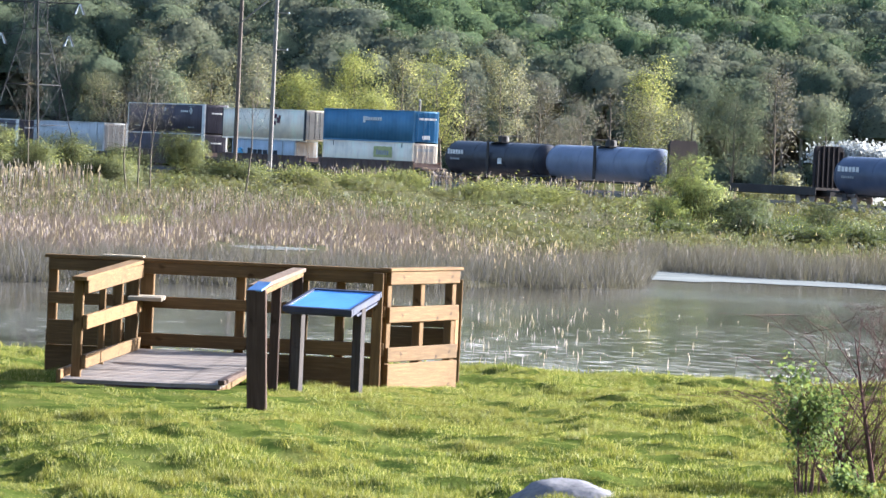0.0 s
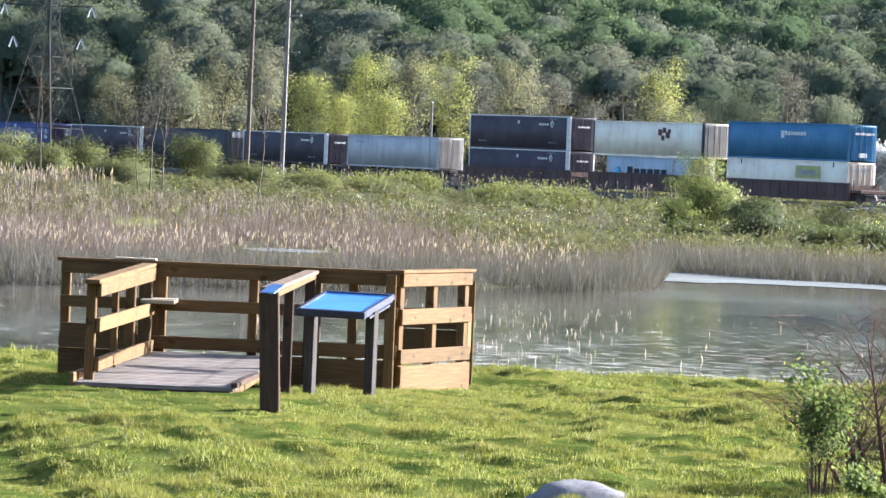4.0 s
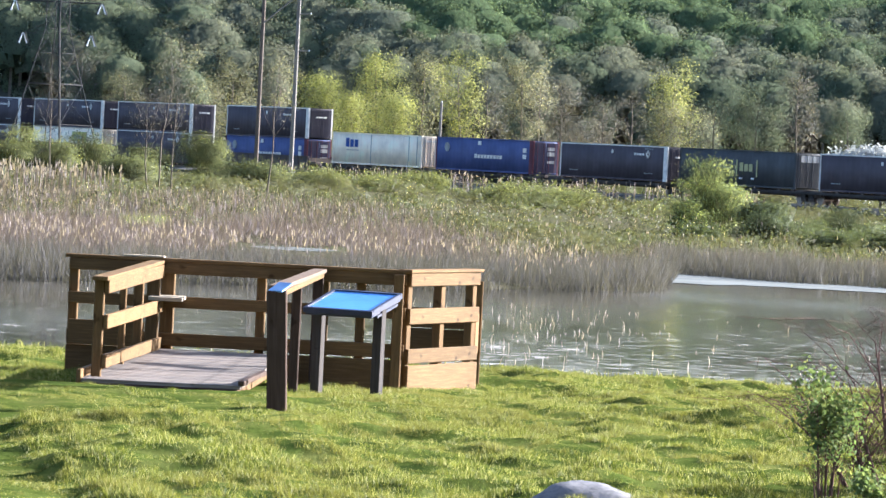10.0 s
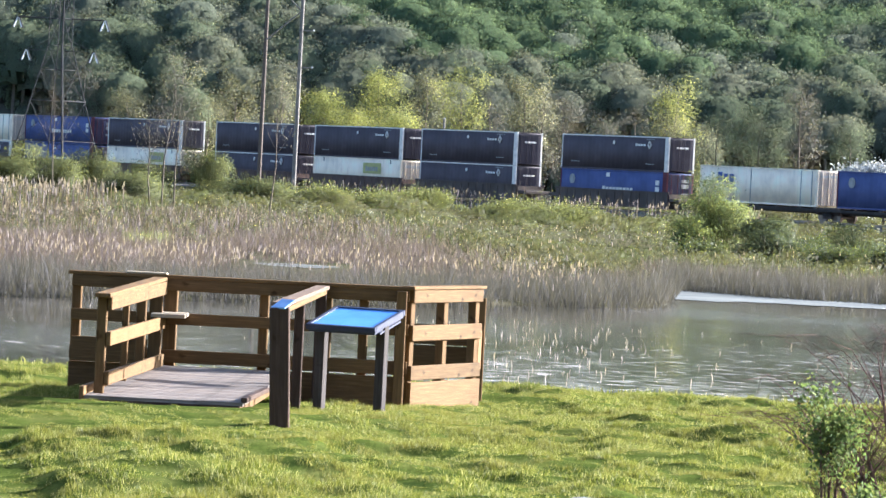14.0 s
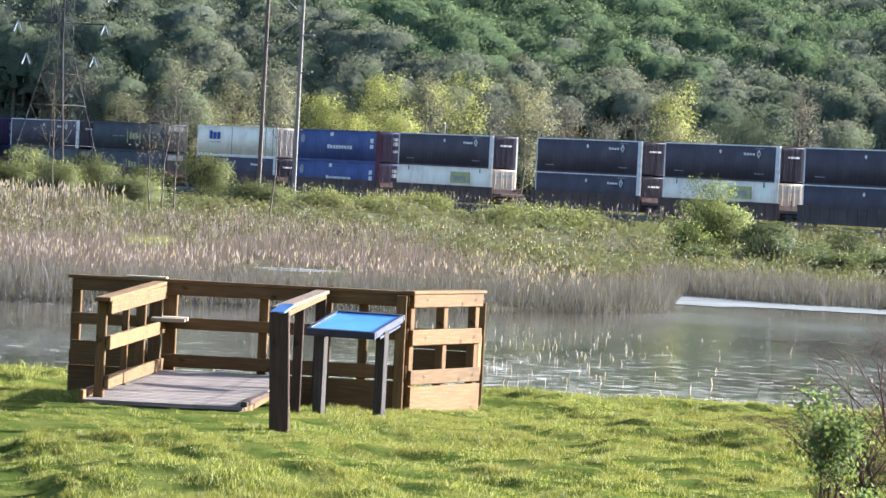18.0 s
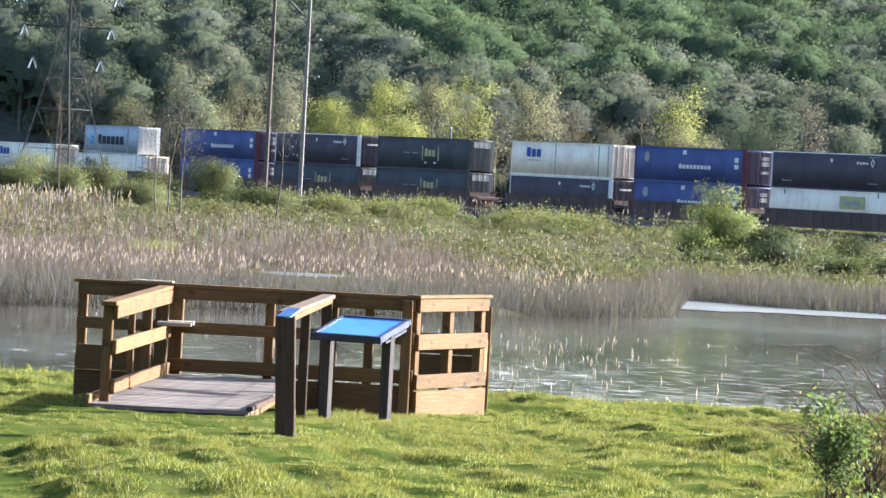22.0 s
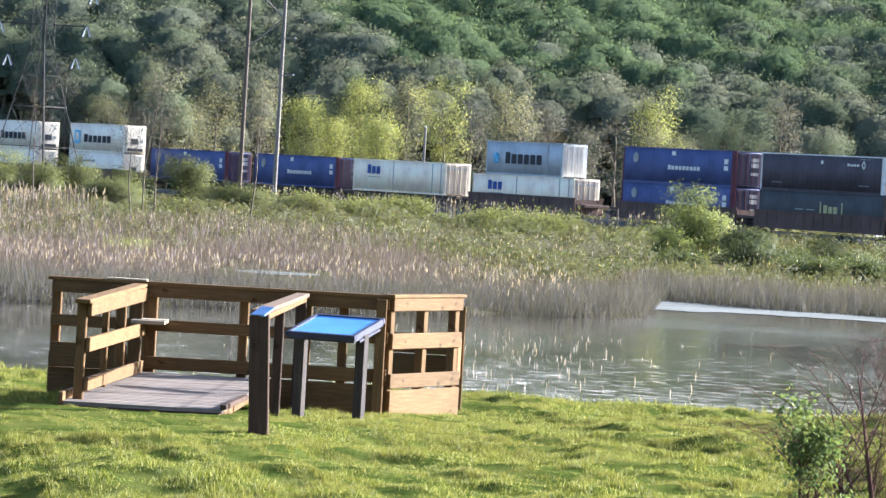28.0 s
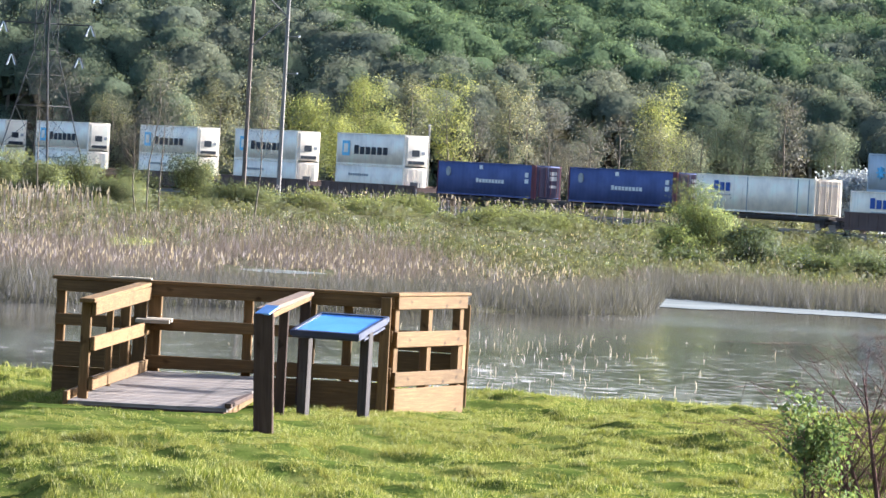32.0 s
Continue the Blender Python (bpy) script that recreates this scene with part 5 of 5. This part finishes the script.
def build_row_trees():
    rows = [(-12.3, 440, 10.0, 2.6, M_YELLOW, 12), (-9.4, 444, 8.4, 2.2, M_YELLOW, 9), (-6.4, 441, 13.0, 3.0, M_YELLOW, 11), (-4.8, 437, 8.0, 2.4, M_YELLOW, 12),
            (-2.0, 444, 13.5, 2.6, M_PALE, 7), (2.4, 440, 13.2, 2.9, M_YELLOW, 8), (7.9, 436, 13.2, 2.9, M_PALE, 10), (12.4, 440, 11.2, 2.4, M_BUD, 6),
            (-21.9, 446, 11.4, 2.8, M_PALE, 7), (-27.8, 452, 13.4, 3.0, M_PALE, 4), (-17.3, 446, 12.6, 2.6, M_PALE, 4), (-24.8, 448, 9.0, 2.6, M_PALE, 5)]
    side = [(21.7, 402, 12.7, 2.5, M_YELLOW, 6), (20.9, 400, 9.4, 2.0, M_PALE, 7), (29.7, 406, 10.6, 2.8, M_F1, 14), (33.8, 408, 13.4, 2.6, M_BUD, 4), (16.0, 426, 9.0, 2.3, M_BUD, 4),
            (26.0, 405, 9.2, 2.4, M_F1, 8), (-33.5, 456, 9.6, 2.6, M_PALE, 6), (4.8, 450, 11.0, 2.6, M_BUD, 4), (18.8, 418, 11.0, 1.6, M_BUD, 1), (-38.5, 460, 12.0, 2.8, M_BUD, 4),
            (10.2, 446, 12.4, 2.4, M_BUD, 3), (38.0, 398, 9.0, 2.6, M_F1, 9), (24.0, 412, 8.2, 2.2, M_PALE, 6), (-30.6, 450, 8.0, 2.2, M_BUD, 4), (14.2, 430, 7.0, 2.4, M_BUD, 5)]
    for i, (x, y, h, s, m, per) in enumerate(rows + side):
        s *= 0.86
        kind = {M_YELLOW: "yellow-green spring foliage", M_PALE: "thin pale spring foliage", M_BUD: "bare twigs and first buds", M_F1: "dull olive foliage"}[m]
        shrub("broadleaf_tree", "slender tree with " + kind, x, y, h, s, 0.16, 16, 6, m, M_BARK, int(per * 8.0), 0.098, 0.42, 120 + i, 0.18, 0.75)


def crown_mesh(x, y, z, cr, tall, r, nu=30, nv=12):
    """A crown seen from afar: a lumpy dome of boughs, open below. Points, quads and softened normals."""
    u = np.arange(nu) * 2 * np.pi / nu
    v = np.linspace(1.52, -0.5, nv)
    U, W = np.meshgrid(u, v)
    d = np.stack([np.cos(U) * np.cos(W), np.sin(U) * np.cos(W), np.sin(W)], -1)
    p = r.uniform(0, 6.28, 6)
    lob = 1 + 0.08 * np.sin(3 * U + p[0] + 2 * W) * np.cos(W) + 0.07 * np.sin(6 * U + p[1] - 4 * W) * np.cos(W) + 0.06 * np.sin(8 * W + p[2] + U) * np.cos(W) + 0.035 * np.sin(11 * U + p[3] + 7 * W) * np.cos(W)
    V = d * lob[..., None] * (cr, cr, cr * tall) + (x, y, z)
    i = (np.arange(nv - 1)[:, None] * nu + np.arange(nu)).ravel()
    k = (np.arange(nv - 1)[:, None] * nu + (np.arange(nu) + 1) % nu).ravel()
    N = 0.34 * d + (0.0, -0.12, 0.66)
    return V.reshape(-1, 3), np.stack([i, i + nu, k + nu, k], 1), N.reshape(-1, 3)


def build_woods():
    r = np.random.default_rng(77)
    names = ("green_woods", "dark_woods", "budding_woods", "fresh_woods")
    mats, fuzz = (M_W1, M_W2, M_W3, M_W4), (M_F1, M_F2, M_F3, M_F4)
    domes = {k: [] for k in range(4)}
    loose = {k: [] for k in range(4)}
    trunks, rows = [], []
    y = 466.0
    while y < 524:
        half = 0.118 * y + 12
        for x in np.arange(-half, half, 3.5):
            rows.append((x + r.normal() * 1.5, y + r.normal() * 1.5, 1))
        y += 3.3
    for _ in range(1500):
        yy, xx = r.uniform(470, 860), r.uniform(-330, 330)
        if abs(xx) > 0.118 * yy + 14 or yy > 526:
            rows.append((xx, yy, 0))
    for x in np.arange(-66, 66, 2.8):
        rows.append((x + r.normal(), 460 + r.normal() * 2.5, 2))
    for x in np.arange(-66, 66, 2.2):
        rows.append((x + r.normal() * 0.8, 456 + r.normal() * 1.2, 3))
    # the wood's edge follows the track where the line runs in under the hill
    for x in np.arange(-76, -34, 2.0):
        edge = DIST - x * LS / LC
        rows.append((x + r.normal() * 0.6, edge + 20 + r.normal() * 1.2, 3))
        rows.append((x + r.normal() * 0.8, edge + 25 + r.normal() * 2.0, 2))
    for x, y, sort in rows:
        if (y - DIST + x * LS / LC) * LC < 8:  # none before or on the track
            continue
        g = float(ground_z(x, y))
        v = lumps(np.array(x), np.array(y), 22.0) + r.normal() * 0.5
        up = (y - 485) / 40
        kind = 2 if v > 0.75 - 0.25 * up + (0.5 if up > 1 else 0) else 3 if (v < -0.45 + 0.25 * up and x > -14) else 1 if v < -0.1 else 0
        if y < 474:
            kind = 2 if r.random() < 0.6 else 0
        h, cr = 12.3 + 0.6 * float(lumps(np.array(x), np.array(y), 9.0)) + r.normal() * 0.4, r.uniform(2.9, 4.5)
        if sort == 2:
            h, cr = r.uniform(6.5, 11.0), r.uniform(2.0, 3.0)
        if sort == 3:
            h, cr = r.uniform(3.0, 5.2), r.uniform(1.6, 2.4)
        tall = r.uniform(0.95, 1.3) if sort < 2 else r.uniform(1.1, 1.5)
        zc = g + h - cr * tall
        domes[kind].append(crown_mesh(x, y, zc, cr * 0.86, tall, r) if sort else crown_mesh(x, y, zc, cr * 1.4, tall * 0.8, r, 9, 5))
        if sort:
            k = 1300
            d = r.normal(size=(k, 3))
            d[:, 2] = np.abs(d[:, 2]) - 0.25
            d /= np.linalg.norm(d, axis=1)[:, None]
            c = d * (cr, cr, cr * tall) * r.uniform(0.84, 1.12, (k, 1)) * (1 + 0.1 * np.sin(d[:, :1] * 7 + x) * np.cos(d[:, 2:] * 6 + y)) + (x, y, zc)
            loose[kind].append((c, 0.36 * d + (0.0, -0.12, 0.64) + r.normal(size=(k, 3)) * 0.1))
        trunks.append((x, y, g, h))
    for k, name in enumerate(names):
        V = np.concatenate([q for q, f, n in domes[k]])
        o = np.cumsum([0] + [len(q) for q, f, n in domes[k]])
        F = np.concatenate([f + a for (q, f, n), a in zip(domes[k], o)])
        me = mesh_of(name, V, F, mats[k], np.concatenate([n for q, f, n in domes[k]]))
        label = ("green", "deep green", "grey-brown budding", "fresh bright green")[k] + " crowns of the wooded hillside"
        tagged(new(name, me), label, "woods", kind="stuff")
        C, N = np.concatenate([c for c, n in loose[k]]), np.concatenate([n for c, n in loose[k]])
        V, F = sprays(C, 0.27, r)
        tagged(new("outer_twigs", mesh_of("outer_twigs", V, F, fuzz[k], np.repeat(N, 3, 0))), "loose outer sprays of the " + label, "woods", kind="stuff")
    t = np.array(trunks)
    V, F = blades(t[:, 0], t[:, 1], t[:, 2] - 0.5, t[:, 3] * 0.9, 0.42, np.full(len(t), 0.02), r)
    tagged(new("wood_trunks", mesh_of("wood_trunks", V, F, M_BARK)), "trunks of the wooded hillside", "woods", kind="stuff")


# ---- power lines ----


def build_poles():
    f = thing("power_pole_frame", "tall weathered twin-pole power line frame with diagonal brace", "power pole")
    f.location = (-14.4, 372, 0.6)
    for x, m, w in ((-1.55, M_POLE, 0.2), (1.5, M_POLEG, 0.2)):
        part("pole", cyl((x, 0, -0.2), (x + 0.05, 0, 21), w, w * 0.72, 14), m, f, "brown wooden pole" if x < 0 else "pale grey wooden pole")
    part("brace", cyl((-1.55, -0.12, 13.6), (1.5, -0.12, 16.3), 0.06, 0.06, 8), M_POLEG, f)
    part("brace", cyl((1.5, -0.12, 16.3), (-1.55, 0.12, 19.2), 0.06, 0.06, 8), M_POLEG, f)
    for z in (11.4, 14.6):
        a = part("side_arm", cyl((1.5, 0, z), (2.6, 0, z + 0.03), 0.05, 0.04, 8), M_POLEG, f)
        part("insulator", cyl((2.6, 0, z), (2.6, 0, z + 0.14), 0.07, 0.05, 8), M_INSUL, a)
    part("cross_arm", box(-4.6, 4.7, -0.12, 0.12, 19.4, 19.7, 0.02), M_POLE, f)
    m = thing("signal_mast", "pale grey slender mast behind the railway", "mast")
    m.location = (-0.1, 427, 0.8)
    part("shaft", cyl((0, 0, -0.1), (0, 0, 8.0), 0.17, 0.12, 10), M_POLEG, m)
    part("cap", cyl((0, 0, 8.0), (0, 0, 8.15), 0.16, 0.05, 10), M_GREYM, m)


def build_tower():
    t = thing("lattice_tower", "dark steel lattice power pylon with pale insulators", "pylon")
    t.location = (-34.9, 385, 0.6)

    def bar(a, b, w, name, parent=t):
        return part(name, cyl(a, b, w, w, 6), M_LATTICE, parent)
    turn = [radians(a) for a in (-75, 15, 105, 195)]

    def corner(k, z):
        w = np.interp(z, [0, 7.6, 12.6, 24], [4.6, 2.55, 1.07, 0.95])
        return (w * math.cos(turn[k % 4]), w * math.sin(turn[k % 4]), z)
    levels = (0.0, 4.0, 7.6, 10.4, 12.6, 15.0, 17.6, 20.2, 22.2, 24.0)
    for k in range(4):
        bar(corner(k, 0), corner(k, 12.6), 0.11 if k == 0 else 0.05, "leg")
        bar(corner(k, 12.6), corner(k, 24), 0.08 if k == 0 else 0.045, "mast_leg")
        for z0, z1 in zip(levels, levels[1:]):
            bar(corner(k, z0), corner(k + 1, z1), 0.022, "diagonal")
            if z0 >= 7.6:
                bar(corner(k + 1, z0), corner(k, z1), 0.022, "diagonal")
            bar(corner(k, z1), corner(k + 1, z1), 0.05 if z1 == 7.6 else 0.025, "strut")
    for z, reach in ((12.1, 3.05), (15.0, 3.9), (18.0, 4.4)):
        for sx in (-1, 1):
            a = bar((sx * 0.4, 0, z), (sx * reach, 0, z), 0.06 if z > 13 else 0.03, "cross_arm")
            bar((sx * 0.4, 0, z + 1.2), (sx * reach, 0, z), 0.02, "arm_stay", a)
            for k in (-1, 1):
                part("insulator", cyl((sx * reach + k * 0.03, 0, z), (sx * reach + k * 0.36, 0, z - 0.95), 0.05, 0.075, 10), M_INSUL, a, "pale insulator string")
                bar((sx * reach + k * 0.09, 0, z + 0.05), (sx * reach + k * 0.5, 0, z - 1.0), 0.055, "hanger", a)


# ---- assembly ----
build_ground()
build_water()
build_track()
build_platform()
build_post()
build_sign()
build_boulder()
build_train()
build_poles()
build_tower()
build_near_bushes()
build_marsh_green()
build_row_trees()
build_reeds()
build_grass()
build_woods()

motions()
